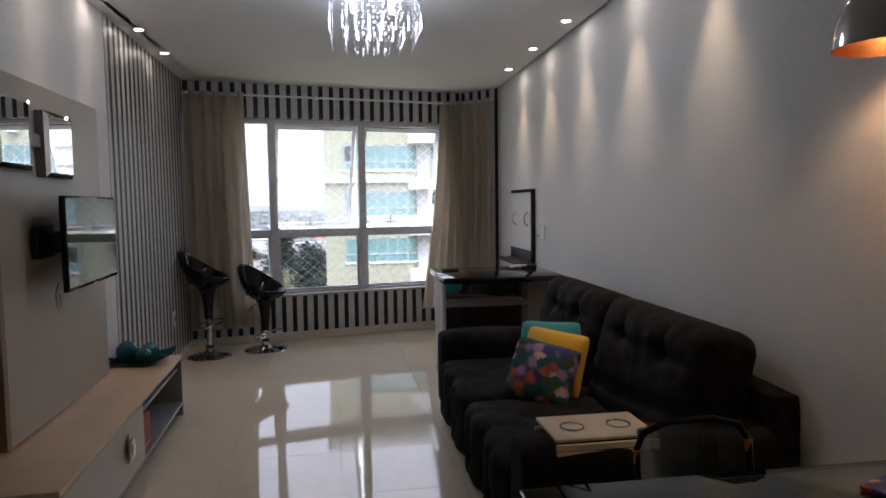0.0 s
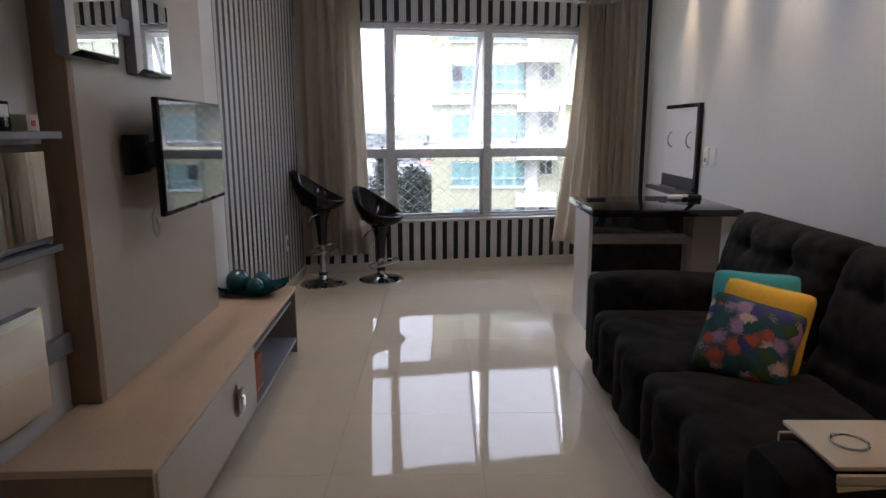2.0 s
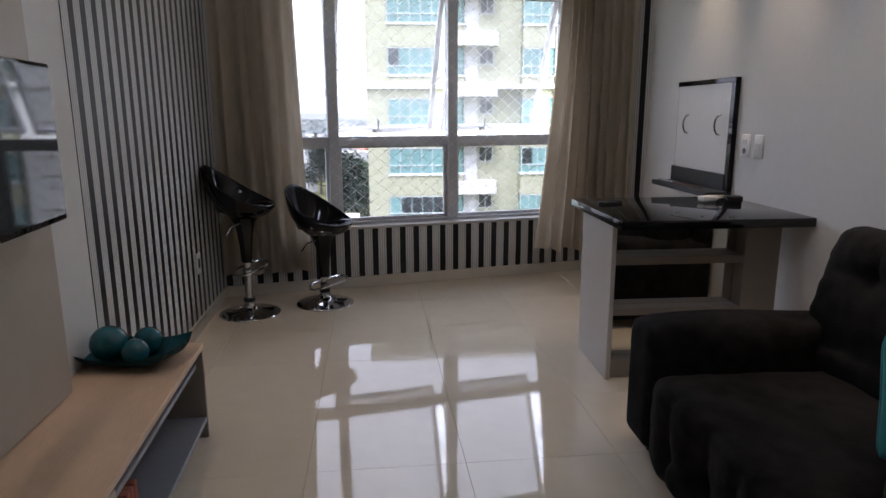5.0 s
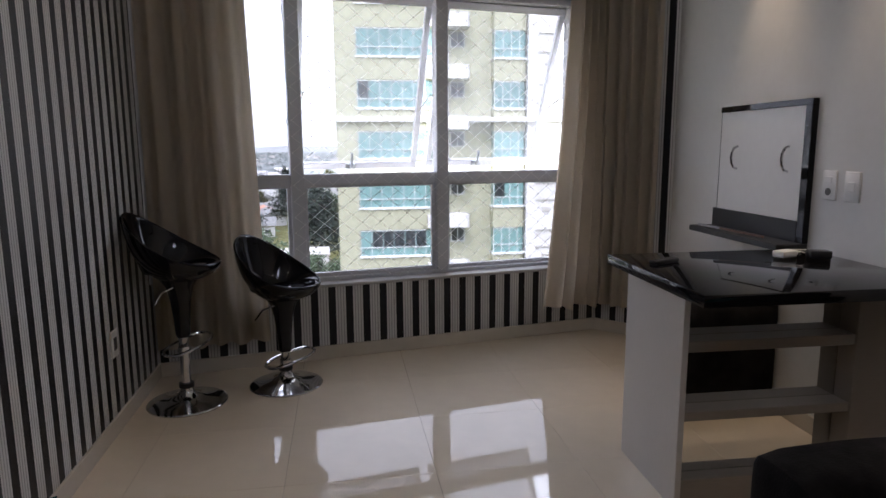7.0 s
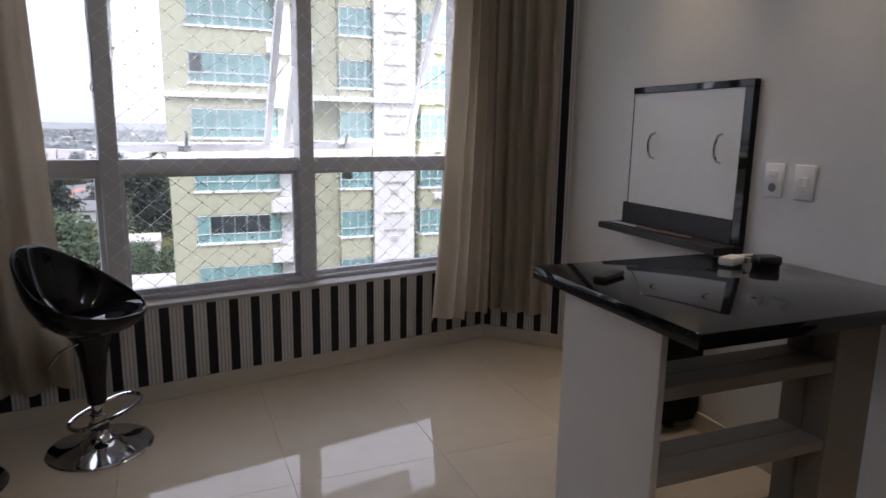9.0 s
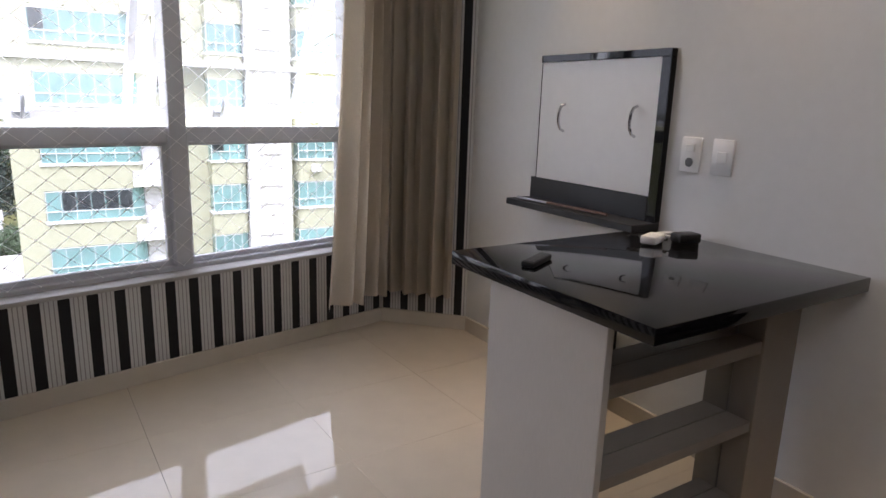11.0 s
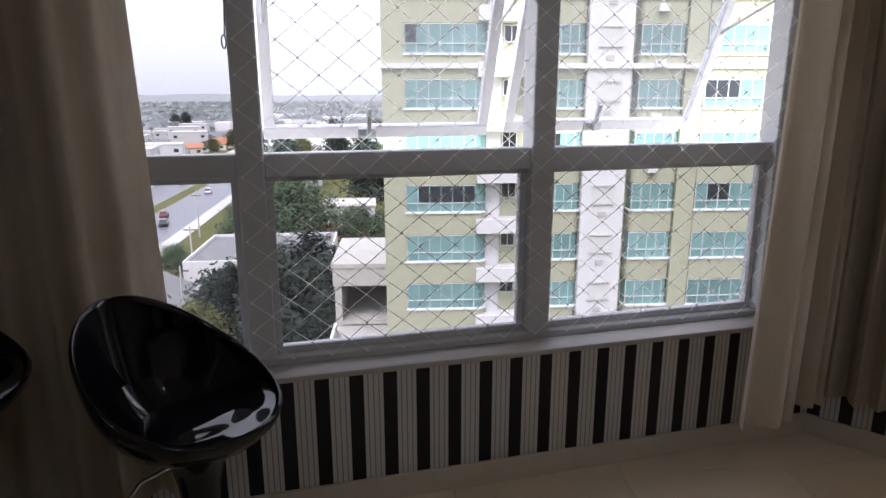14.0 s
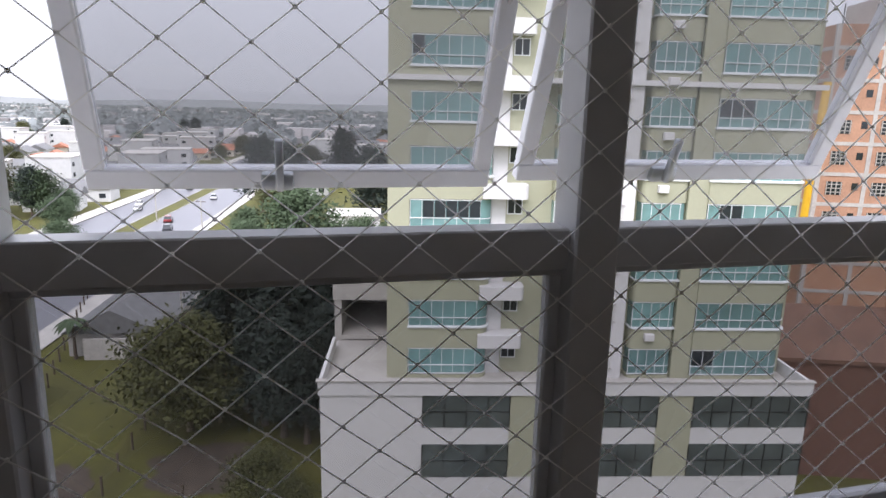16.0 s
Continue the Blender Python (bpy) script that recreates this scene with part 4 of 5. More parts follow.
# chandelier: square crystal cascade
CHN = pose(0.742, 4.95, 0)
ch = thing("chandelier", "square crystal bead chandelier with glowing cool white lamps", "chandelier", CHN)
part("canopy", box(B(), -0.24, 0.24, -0.24, 0.24, 2.585, CEIL - 0.001, 0.004, 1), M_CHROME, ch, "polished square ceiling plate")
rodm = lathe(B(), [(0, -0.02), (0.006, -0.012), (0.0085, 0), (0.0085, 0.06), (0.004, 0.066), (0, 0.066)], 6)
rod_mesh = mesh("crystal_rod", rodm, M_CRYSTAL, 0)
bead_mesh = mesh("crystal_bead", bmesh.ops.create_icosphere(rodm2 := B(), subdivisions=1, radius=0.008) and rodm2, M_CRYSTAL, 0)
for ring, n, zlow in ((0.235, 7, 2.305), (0.15, 5, 2.27), (0.06, 2, 2.24)):
    spots = [(-1 + 2 * i / n, -1) for i in range(n)] + [(1, -1 + 2 * i / n) for i in range(n)] + [(1 - 2 * i / n, 1) for i in range(n)] + [(-1, 1 - 2 * i / n) for i in range(n)]
    for a, c in spots:
        part("crystal_drop", rod_mesh, None, ch, m=pose(ring * a, ring * c, zlow))
        z = zlow + 0.078
        while z < 2.575:
            part("crystal_bead", bead_mesh, None, ch, m=pose(ring * a, ring * c, z, 0, 0, 40 * z * 100))
            z += 0.034 if ring > 0.2 else 0.06
for i in range(4):
    x, y = 0.11 * (1 if i % 2 else -1), 0.11 * (1 if i > 1 else -1)
    part("lamp", lathe(B(), [(0, 2.47), (0.012, 2.475), (0.016, 2.50), (0.016, 2.56), (0.01, 2.585)], 14, pose(x, y, 0)), M_BULB, ch, "glowing white lamp")

lamp = new("chandelier_light", bpy.data.lights.new("chandelier_light", "POINT"))
lamp.data.energy, lamp.data.shadow_soft_size, lamp.data.color = 1.3, 0.10, (0.90, 0.95, 1.0)
lamp.parent = ch
lamp.matrix_basis = pose(0, 0, 2.40)

# copper pendant over the dining table
M_COPPER = mat("copper_lining", (0.55, 0.27, 0.10), 0.22, metal=1.0, vary=0.1)
PEND = pose(2.05, 2.85, 1.785)
pd = thing("pendant_lamp", "mirror chrome dome pendant with a copper lining, lit warm", "pendant lamp", PEND)
prof = [(0.135, 0.0), (0.132, 0.05), (0.115, 0.11), (0.085, 0.155), (0.05, 0.18), (0.022, 0.19)]
part("shade", lathe(B(), prof, 36), M_CHROME, pd, "mirror finished outer dome")
part("lining", lathe(B(), [(r - 0.003, z - 0.001) for r, z in prof], 36), M_COPPER, pd, "copper inner face")
part("bulb", lathe(B(), [(0, 0.05), (0.02, 0.055), (0.03, 0.08), (0.025, 0.11), (0.012, 0.14)], 18), emit("warm_bulb", (1.0, 0.7, 0.38), 25.0), pd, "glowing warm bulb")
part("cord", tube(B(), [(0, 0, 0.19), (0, 0, CEIL - 1.785 - 0.028)], 0.003, 6), M_BLACKM, pd)
part("canopy", lathe(B(), [(0, CEIL - 1.815), (0.05, CEIL - 1.815), (0.05, CEIL - 1.787)], 24), M_CHROME, pd)

# ---- dining end ----
M_TOPGLASS = glass_sheet("smoked_table_glass", (0.52, 0.56, 0.52))
dt = thing("dining_table", "smoked glass dining table on dark wooden legs", "dining table", pose(0, 0, FL))
part("tabletop", box(B(), 0.95, 2.12, 0.90, 2.645, 0.752, 0.762, 0.003, 2), M_TOPGLASS, dt, "smoked glass top")
for x in (1.10, 2.0):
    for y in (1.05, 2.50):
        part("leg", box(B(), x - 0.03, x + 0.03, y - 0.03, y + 0.03, 0, 0.751, 0.004, 1), M_OAK_EDGE, dt)
def dining_chair(m):
    ch = thing("dining_chair", "smoky transparent plastic dining chair with a rounded back", "chair", m, group="chairs round the glass table")
    part("seat", soft_box(B(), (0.42, 0.42, 0.03), 0.012, 8, m=pose(0, 0, 0.45)), M_TOPGLASS, ch)
    part("backrest", tube(B(), [(-0.20, 0.20, 0.46), (-0.20, 0.23, 0.64), (-0.17, 0.24, 0.69), (-0.08, 0.25, 0.715), (0.08, 0.25, 0.715), (0.17, 0.24, 0.69), (0.20, 0.23, 0.64), (0.20, 0.20, 0.46)], 0.011, 8), M_BLACKP, ch, "rounded back hoop")
    part("back_panel", grid_panel(), M_TOPGLASS, ch)
    for x in (-0.18, 0.18):
        for y in (-0.18, 0.18):
            part("leg", tube(B(), [(x * 1.1, y * 1.1, 0), (x, y, 0.44)], 0.013, 8), M_BLACKP, ch)
        part("bracket", box(B(), x * 1.11 - 0.012, x * 1.11 + 0.012, 0.218, 0.242, 0.60, 0.645, 0.003, 1), M_COPPER, ch, "small brass fitting")
    return ch
def grid_panel():
    bm = B()
    grid(bm, 12, 6, lambda u, v: Vector((0.38 * (u - 0.5), 0.21 + 0.035 * v + 0.03 * (1 - (2 * u - 1) ** 2), 0.47 + 0.235 * v)))
    bmesh.ops.solidify(bm, geom=bm.faces[:], thickness=0.004)
    return bm
dining_chair(pose(1.66, 2.88, FL, 0, 0, 4))
ob = thing("placemat", "folded patterned napkin in green and white on the glass table", "napkin", pose(1.80, 2.50, 0.763 + FL, 0, 0, 20))
part("cloth", soft_box(B(), (0.16, 0.10, 0.012), 0.005, 8, lambda p, n: p + Vector((0, 0, 0.004 * noise.noise(p * 40)))), M_FLOWER, ob)
# air conditioner high on the left wall
ac = thing("air_conditioner", "white split air conditioner high on the wall", "air conditioner", LEFT @ pose(0, -3.02, 2.22))
part("body", box(B(), 0, 0.20, -0.42, 0.42, 0, 0.28, 0.03, 3), M_WHITEP, ac)
part("louvre", box(B(), 0.10, 0.19, -0.38, 0.38, -0.006, 0.002, 0.002, 1), M_SOCKET, ac, "grey outlet flap")

# ---- outside ----
M_GRASS = mat("lawn", (0.068, 0.066, 0.007), 0.95, vary=0.35, grain=1.5, stain=0.12, bump=0.0)
M_ASPH = mat("asphalt", (0.12, 0.12, 0.135), 0.36, vary=0.15, grain=2, stain=0.15)
M_CONC = mat("concrete", (0.42, 0.40, 0.37), 0.85, vary=0.2, grain=4, stain=0.5)
M_GREEN = mat("olive_render", (0.36, 0.36, 0.255), 0.85, vary=0.05, grain=6, stain=0.3)
M_WHITEB = mat("white_render", (0.60, 0.59, 0.58), 0.85, vary=0.05, grain=5, stain=0.4)
M_BGLASS = mat("teal_glazing", (0.15, 0.27, 0.26), 0.12, vary=0.25, grain=1.2, stain=0.5, rand=0.25, spec=0.6)
# dark glass; also colours flat sheets that stand for unlit openings
M_BDARK = mat("dark_glass_and_openings", (0.02, 0.025, 0.028), 0.08, vary=0.3, grain=0.8)
M_BFRAME = mat("white_window_frame", (0.66, 0.68, 0.68), 0.5, vary=0.04)
M_BRICK = mat("hollow_brick", (0.40, 0.225, 0.145), 0.9, vary=0.25, grain=5, stain=0.5)
M_ROOFT = mat("clay_roof", (0.36, 0.15, 0.09), 0.9, vary=0.3, grain=3)
M_ROOFG = mat("fibre_cement_roof", (0.15, 0.15, 0.15), 0.9, vary=0.25, grain=2)
M_YELLOWP = mat("yellow_chute", (0.62, 0.36, 0.01), 0.6)
GZ = -25.0
bm = B()
grid(bm, 60, 60, lambda u, v: Vector(((u - 0.5) * 4400, -600 + 4200 * v, GZ)))
solid("ground", bm, M_GRASS, "wide grassy ground with bare patches", "ground", kind="structure")
bm = box(B(), -8, 9.5, -9, 8.9, GZ, -0.31)
solid("building_base", bm, M_WHITEB, "lower storeys of the building that holds the flat", "building", kind="structure")

# apartment block opposite
FY, ST, ZT = 45.0, 3.13, -13.41
apt = thing("apartment_building", "olive and white rendered apartment block with teal glazed balconies", "building", pose(0.3, 0, 0))
def rounded_wall(bm, x0, x1, y0, y1, z0, z1, r, left=False):
    pts = [(x0, y1), (x0, y0)] if not left else [(x0, y1)] + [(x0 + r - r * math.cos(a), y0 + r - r * math.sin(a)) for a in np.linspace(0, math.pi / 2, 7)]
    pts += [(x1 - r + r * math.sin(a), y0 + r - r * math.cos(a)) for a in np.linspace(0, math.pi / 2, 7)] + [(x1, y1)]
    lo = [bm.verts.new((x, y, z0)) for x, y in pts]
    hi = [bm.verts.new((x, y, z1)) for x, y in pts]
    k = len(pts)
    for i in range(k):
        j = (i + 1) % k
        bm.faces.new((lo[i], lo[j], hi[j], hi[i]))
    bm.faces.new(lo[::-1])
    bm.faces.new(hi)
NS = 9
ZLO, ZHI = -16.0, ZT + ST * (NS - 1) + 3.2
def storeys(x0, x1, y0, y1, r, name, material, left=False):
    """A mass whose window bands are set back behind solid parapets."""
    wall, lip = B(), B()
    rounded_wall(wall, x0, x1, y0, y1, 0, ST - 1.78, r, left)
    rounded_wall(lip, x0 - 0.06, x1 + 0.10, y0 - 0.10, y1, ST - 1.80, ST - 1.70, r, left)
    wall, lip = mesh("parapet", wall, material, 30), mesh("lip", lip, M_BFRAME, 30)
    for k in range(NS):
        par = part("parapet", wall, None, apt, "olive rendered parapet", pose(0, 0, ZT + ST * k))
        part("lip", lip, None, par, "pale projecting lip")
    bm = B()
    rounded_wall(bm, x0, x1, y0, y1, ZLO, ZT - 1.78, r, left)
    part(name, bm, material, apt, smooth=30)
core = B()
box(core, -1.25, 24.5, FY + 1.0, FY + 14, ZLO, ZHI)
box(core, -1.3, 0.0, FY, FY + 1.2, ZLO, ZHI)
box(core, 16.9, 18.1, FY + 0.02, FY + 1.2, ZLO, ZHI)
part("wall", core, M_GREEN, apt, "olive rendered wall", smooth=0)
storeys(0.0, 5.0, FY, FY + 1.1, 0.7, "wall", M_GREEN)
storeys(8.7, 10.9, FY + 0.1, FY + 1.1, 0.5, "wall", M_GREEN)
storeys(14.05, 16.9, FY, FY + 1.1, 0.4, "wall", M_GREEN, True)
storeys(18.1, 24.1, FY - 0.1, FY + 1.1, 0.8, "wall", M_GREEN)
part("wall", box(box(B(), 10.9, 13.6, FY - 0.03, FY + 1.2, ZLO, ZHI), 5.0, 5.9, FY + 0.8, FY + 1.2, ZLO, ZHI), M_WHITEB, apt, "white rendered strip", smooth=0)
def glazing(w, r, panes, curtain_tint):
    """One glazed balcony: panes, white bars and a hand rail, origin at its lower left front."""
    bars, glass = B(), B()
    h = 1.70
    rounded_wall(glass, 0.05, w - 0.03, 0.06, 1.0, 0.02, h, r)
    for i in range(panes + 1):
        x = 0.05 + (w - r - 0.1) * i / panes
        box(bars, x - 0.017, x + 0.017, 0.02, 0.08, 0.0, h)
    box(bars, 0.0, w - r, 0.0, 0.08, 0.55, 0.60)
    box(bars, 0.0, w - r, 0.0, 0.07, 0.0, 0.06)
    box(bars, 0.0, w - r, 0.02, 0.07, h - 0.06, h)
    for zz, t in ((0.55, 0.05), (0.0, 0.06)):
        tube(bars, [(w - r + (r - 0.02) * math.sin(a), r - (r - 0.02) * math.cos(a) + 0.01, zz + t / 2) for a in np.linspace(0, math.pi / 2, 7)], t / 2, 5)
    return mesh("bars", bars, M_BFRAME, 0), mesh("panes", glass, M_BGLASS, 30)
KINDS = [(0.0, FY, 5.0, 0.7, 6), (8.7, FY + 0.1, 2.2, 0.5, 3), (14.05, FY, 2.85, 0.4, 4), (18.1, FY - 0.1, 6.0, 0.8, 7)]
for x, y, w, r, n in KINDS:
    bars, glass = glazing(w, r, n, 0)
    for k in range(NS):
        win = part("balcony_window", bars, None, apt, "white framed glazed balcony", pose(x, y, ZT + ST * k - 1.72))
        part("pane", glass, None, win, "teal tinted panes")
# dark sheets paint the unlit rooms behind open balcony leaves
dark = mesh("open_pane", box(B(), 0.03, 0.66, 0.0, 0.055, 0.64, 1.62), M_BDARK, 0)
for x, k, i0, i1 in ((0.0, 3, 1, 6), (0.0, 6, 0, 1), (8.7, 4, 0, 1), (18.1, 5, 0, 3), (18.1, 3, 1, 3), (18.1, 0, 0, 2)):
    for i in range(i0, i1):
        part("open_pane", dark, None, apt, "dark sheet for the unlit room behind an open leaf", pose(x + 0.09 + 0.70 * i, FY - (0.07 if x > 17 else 0.0) + (0.1 if x == 8.7 else 0.0), ZT + ST * k - 1.72))
slab = B()
rounded_wall(slab, 0, 2.75, 0, 1.9, 0, 0.85, 0.35)
slab = mesh("slab", slab, M_WHITEB, 30)
small = mesh("bars", box(box(box(box(box(B(), 0, 0.95, 0, 0.06, 0, 0.06), 0, 0.95, 0, 0.06, 0.94, 1.0), 0, 0.06, 0, 0.06, 0.06, 0.94), 0.89, 0.95, 0, 0.06, 0.06, 0.94), 0.45, 0.5, 0, 0.06, 0.06, 0.94), M_BFRAME, 0)
smallp = mesh("pane", box(B(), 0.05, 0.9, 0.03, 0.05, 0.05, 0.95), M_BDARK, 0)
acbox = mesh("ledge", box(B(), 0, 1.5, -0.06, 0.05, 0, 0.05), M_CONC, 0)
# flat plate coloured darker for the shade of an air conditioner recess
acrec = mesh("recess_shade", box(B(), 0, 1.46, 0.02, 0.045, 0, 1.05), mat("shaded_panel", (0.55, 0.54, 0.52), 0.9), 0)
acsm = mesh("vent", box(B(), 0, 0.5, -0.03, 0.045, 0, 0.3, 0.02, 1), M_CONC, 0)
acunit = mesh("unit", box(B(), 0, 0.62, -0.3, 0.02, 0, 0.45, 0.03, 1), M_WHITEB, 0)
for k in range(NS):
    zt = ZT + ST * k
    part("balcony_slab", slab, None, apt, "white balcony slab with a rounded end", pose(4.35, FY - 0.35, zt + 0.1))
    win = part("small_window", small, None, apt, "", pose(6.0, FY + 0.94, zt - 1.0))
    part("pane", smallp, None, win)
    part("ac_ledge", acbox, None, apt, "", pose(11.5, FY - 0.07, zt - 1.35))
    part("ac_recess", acrec, None, apt, "", pose(11.52, FY - 0.07, zt - 1.28))
    part("ac_ledge", acbox, None, apt, "", pose(11.5, FY - 0.07, zt - 0.20))
    part("vent", acsm, None, apt, "", pose(11.98, FY - 0.07, zt - 2.1))
    if k % 3 == 1 or k > 4:
        part("ac_unit", acunit, None, apt, "white window air conditioner", pose(14.9, FY - 0.05, zt - 2.5))
part("cornice", box(B(), -1.4, 24.5, FY - 0.25, FY + 0.9, ZT + ST * 6 - 2.55, ZT + ST * 6 - 2.25), M_WHITEB, apt, "pale cornice band", smooth=0)
part("roof", box(B(), -1.5, 24.6, FY - 0.3, FY + 14.2, ZHI, ZHI + 0.5), M_CONC, apt, smooth=0)

# podium with terraces
pod = thing("podium_building", "white and olive podium with grey strip windows below the apartment block", "building", pose(1.05, 0, 0))
PYF = 42.6
bm = B()
box(bm, -5.9, 24.0, PYF, FY + 14, GZ, -15.45)
part("wall", bm, M_WHITEB, pod, smooth=0)
bm = B()
box(bm, -6.0, 24.1, PYF - 0.12, PYF + 0.1, -15.45, -14.58)
box(bm, -6.0, -5.8, PYF + 0.1, FY + 5, -15.45, -14.58)
box(bm, 23.9, 24.1, PYF + 0.1, FY + 5, -15.45, -14.58)
part("parapet", bm, M_WHITEB, pod, "white parapet", smooth=0)
part("coping", box(B(), -6.1, 24.2, PYF - 0.2, PYF + 0.18, -14.58, -14.50), M_CONC, pod, smooth=0)
part("terrace", box(B(), -5.8, 23.9, PYF + 0.1, FY + 12, -15.45, -15.41), M_CONC, pod, "stained concrete terrace", smooth=0)
M_PODGLASS = mat("grey_strip_glazing", (0.075, 0.09, 0.088), 0.1, vary=0.55, grain=0.9, stain=0.35, spec=0.6)
for x0, x1 in ((0.2, 5.45), (7.75, 14.55), (16.75, 24.0)):
    for z0, z1 in ((-17.57, -15.5), (-20.9, -18.7)):
        win = part("strip_window", box(B(), x0, x1, PYF - 0.03, PYF + 0.05, z0, z1), M_PODGLASS, pod, "grey glazed strip window", smooth=0)
        bm = B()
        k = max(2, round((x1 - x0) / 1.2))
        for i in range(k + 1):
            x = x0 + (x1 - x0) * i / k
            box(bm, x - 0.03, x + 0.03, PYF - 0.06, PYF - 0.01, z0, z1)
        box(bm, x0, x1, PYF - 0.06, PYF - 0.012, (z0 + z1) / 2 - 0.03, (z0 + z1) / 2 + 0.03)
        part("bars", bm, M_BLACKM, win, smooth=0)
for x0, x1 in ((5.45, 7.75), (14.55, 16.75)):
    part("olive_band", box(B(), x0, x1, PYF - 0.015, PYF + 0.05, -20.9, -15.46), M_GREEN, pod, smooth=0)

# brick tower under construction
tower = thing("unfinished_tower", "unfinished hollow brick tower with bare concrete floors", "building", pose(39.9, 68, 0, 0, 0, -8))
part("wall", box(B(), 0, 26, 0, 18, GZ, 9.8), M_BRICK, tower, "orange hollow brick infill", smooth=0)
part("wall", box(B(), 9, 26, 6, 18, 9.8, 14.0), M_CONC, tower, smooth=0)
for k in range(11):
    part("floor_slab", box(B(), -0.06, 26.06, -0.06, 18.06, -22.0 + 2.95 * k, -22.0 + 2.95 * k + 0.35), M_CONC, tower, smooth=0)
for x in (0, 4.4, 8.8, 13.2, 17.6, 25.7):
    part("column", box(B(), x - 0.05, x + 0.35, -0.05, 0.3, GZ, 9.8), M_CONC, tower, smooth=0)
# flat dark plates on the solid wall paint the shade inside the openings
gw = B()
box(gw, 0, 1.5, -0.02, 0.05, 0, 1.3)
gw = mesh("opening", gw, M_BDARK, 0)
gb = B()
for i in range(4):
    box(gb, 0.45 * i + 0.02, 0.45 * i + 0.09, -0.10, -0.03, 0, 1.3)
for i in range(3):
    box(gb, 0, 1.5, -0.10, -0.03, 0.25 + 0.38 * i, 0.32 + 0.38 * i)
gb = mesh("grille", gb, M_CONC, 0)
for k in range(3, 10):
    for x in (1.0, 5.2, 9.8, 14.4, 19.0):
        o = part("opening", gw, None, tower, "barred window opening", pose(x, 0, -22.0 + 2.95 * k + 1.1))
        part("grille", gb, None, o)
    for x in (3.4, 7.6, 12.2):
        part("small_opening", mesh("small_opening", box(B(), 0, 0.6, -0.02, 0.05, 0, 0.7), M_BDARK, 0), None, tower, "", pose(x, 0, -22.0 + 2.95 * k + 1.6))
bm = B()
for i in range(9):
    tube(bm, [(26 * i / 9 + 0.5, 0.4, 9.8), (26 * i / 9 + 0.5, 0.4, 11.6)], 0.06, 5)
part("rebar", bm, M_BLACKM, tower, "bare reinforcing bars")
M_BARK_ROOF = mat("stained_clay_roof", (0.14, 0.075, 0.05), 0.9, vary=0.35, grain=2, stain=0.4)
# annex brick darker than the tower's: the shade there is put into its colour
part("annex", box(B(), -14, 6, -20, -6, GZ, -16.0), mat("shaded_annex_brick", (0.13, 0.065, 0.045), 0.9, vary=0.3, grain=3), tower, "low brick annex", smooth=0)
part("annex_roof", box(B(), -14.2, 6.2, -20.2, -5.8, -16.0, -15.7), M_BARK_ROOF, tower, smooth=0)
part("chute", tube(B(), [(-1.0, -0.8, -12), (-0.9, -0.8, -4), (-0.6, -0.8, 4.5)], 0.35, 10), M_YELLOWP, tower, "yellow rubble chute")

# lower building beside the block, white house and clay roof behind it
ob = thing("concrete_shed", "weathered concrete building with a dark open bay beside the apartment block", "building", pose(1.0, 0, 0.3))
part("wall", box(box(box(B(), -6.0, -5.5, 51.5, 60, GZ, -11.2), -2.1, -1.6, 51.5, 60, GZ, -11.2), -5.5, -2.1, 59.5, 60, GZ, -11.2), M_CONC, ob, smooth=0)
part("lintel", box(B(), -6.1, -1.6, 51.4, 51.9, -12.6, -11.2), M_CONC, ob, smooth=0)
part("slab", box(B(), -6.2, -1.6, 51.3, 60.1, -11.2, -10.9), M_CONC, ob, smooth=0)
part("floor", box(B(), -5.5, -2.1, 51.5, 59.5, -15.6, -15.3), M_CONC, ob, smooth=0)

def house_mesh(w, d, h, pitched, wall, roof):
    hs = {"wall": mesh("wall", box(B(), -w / 2, w / 2, -d / 2, d / 2, 0, h), wall, 0)}
    bm = B()
    if pitched:
        e, rh = 0.5, 0.28 * d
        v = [bm.verts.new(p) for p in ((-w / 2 - e, -d / 2 - e, h), (w / 2 + e, -d / 2 - e, h), (w / 2 + e, d / 2 + e, h), (-w / 2 - e, d / 2 + e, h), (-w / 2 - e, 0, h + rh), (w / 2 + e, 0, h + rh))]
        for f in ((0, 1, 5, 4), (2, 3, 4, 5), (0, 4, 3), (1, 2, 5), (3, 2, 1, 0)):
            bm.faces.new([v[i] for i in f])
    else:
        box(bm, -w / 2 - 0.15, w / 2 + 0.15, -d / 2 - 0.15, d / 2 + 0.15, h, h + 0.3)
    hs["roof"] = mesh("roof", bm, roof, 0)
    win = box(box(B(), 0, 1.6, -0.04, 0.04, 0, 1.2), 0.75, 0.85, -0.07, 0.0, 0, 1.2)
    hs["window"] = mesh("window", win, M_BDARK, 0)
    return hs, w, d, h
M_CREAM = mat("cream_render", (0.55, 0.50, 0.42), 0.85, vary=0.12, grain=1, stain=0.2, rand=0.25)
M_PALE = mat("pale_render", (0.50, 0.50, 0.49), 0.85, vary=0.1, grain=1, stain=0.2, rand=0.2)
HOUSES = [house_mesh(9, 7, 3.2, True, M_CREAM, M_ROOFT), house_mesh(12, 8, 3.4, True, M_PALE, M_ROOFG), house_mesh(10, 9, 6.2, False, M_PALE, M_CONC), house_mesh(14, 9, 2.6, True, M_CONC, M_ROOFG), house_mesh(16, 12, 9.5, False, M_PALE, M_CONC)]
LABELS = ["small cream house under a clay tile roof", "pale house under a grey sheet roof", "white two-storey house with a flat roof", "long stained concrete shed under a grey sheet roof", "pale flat-roofed block of three storeys"]
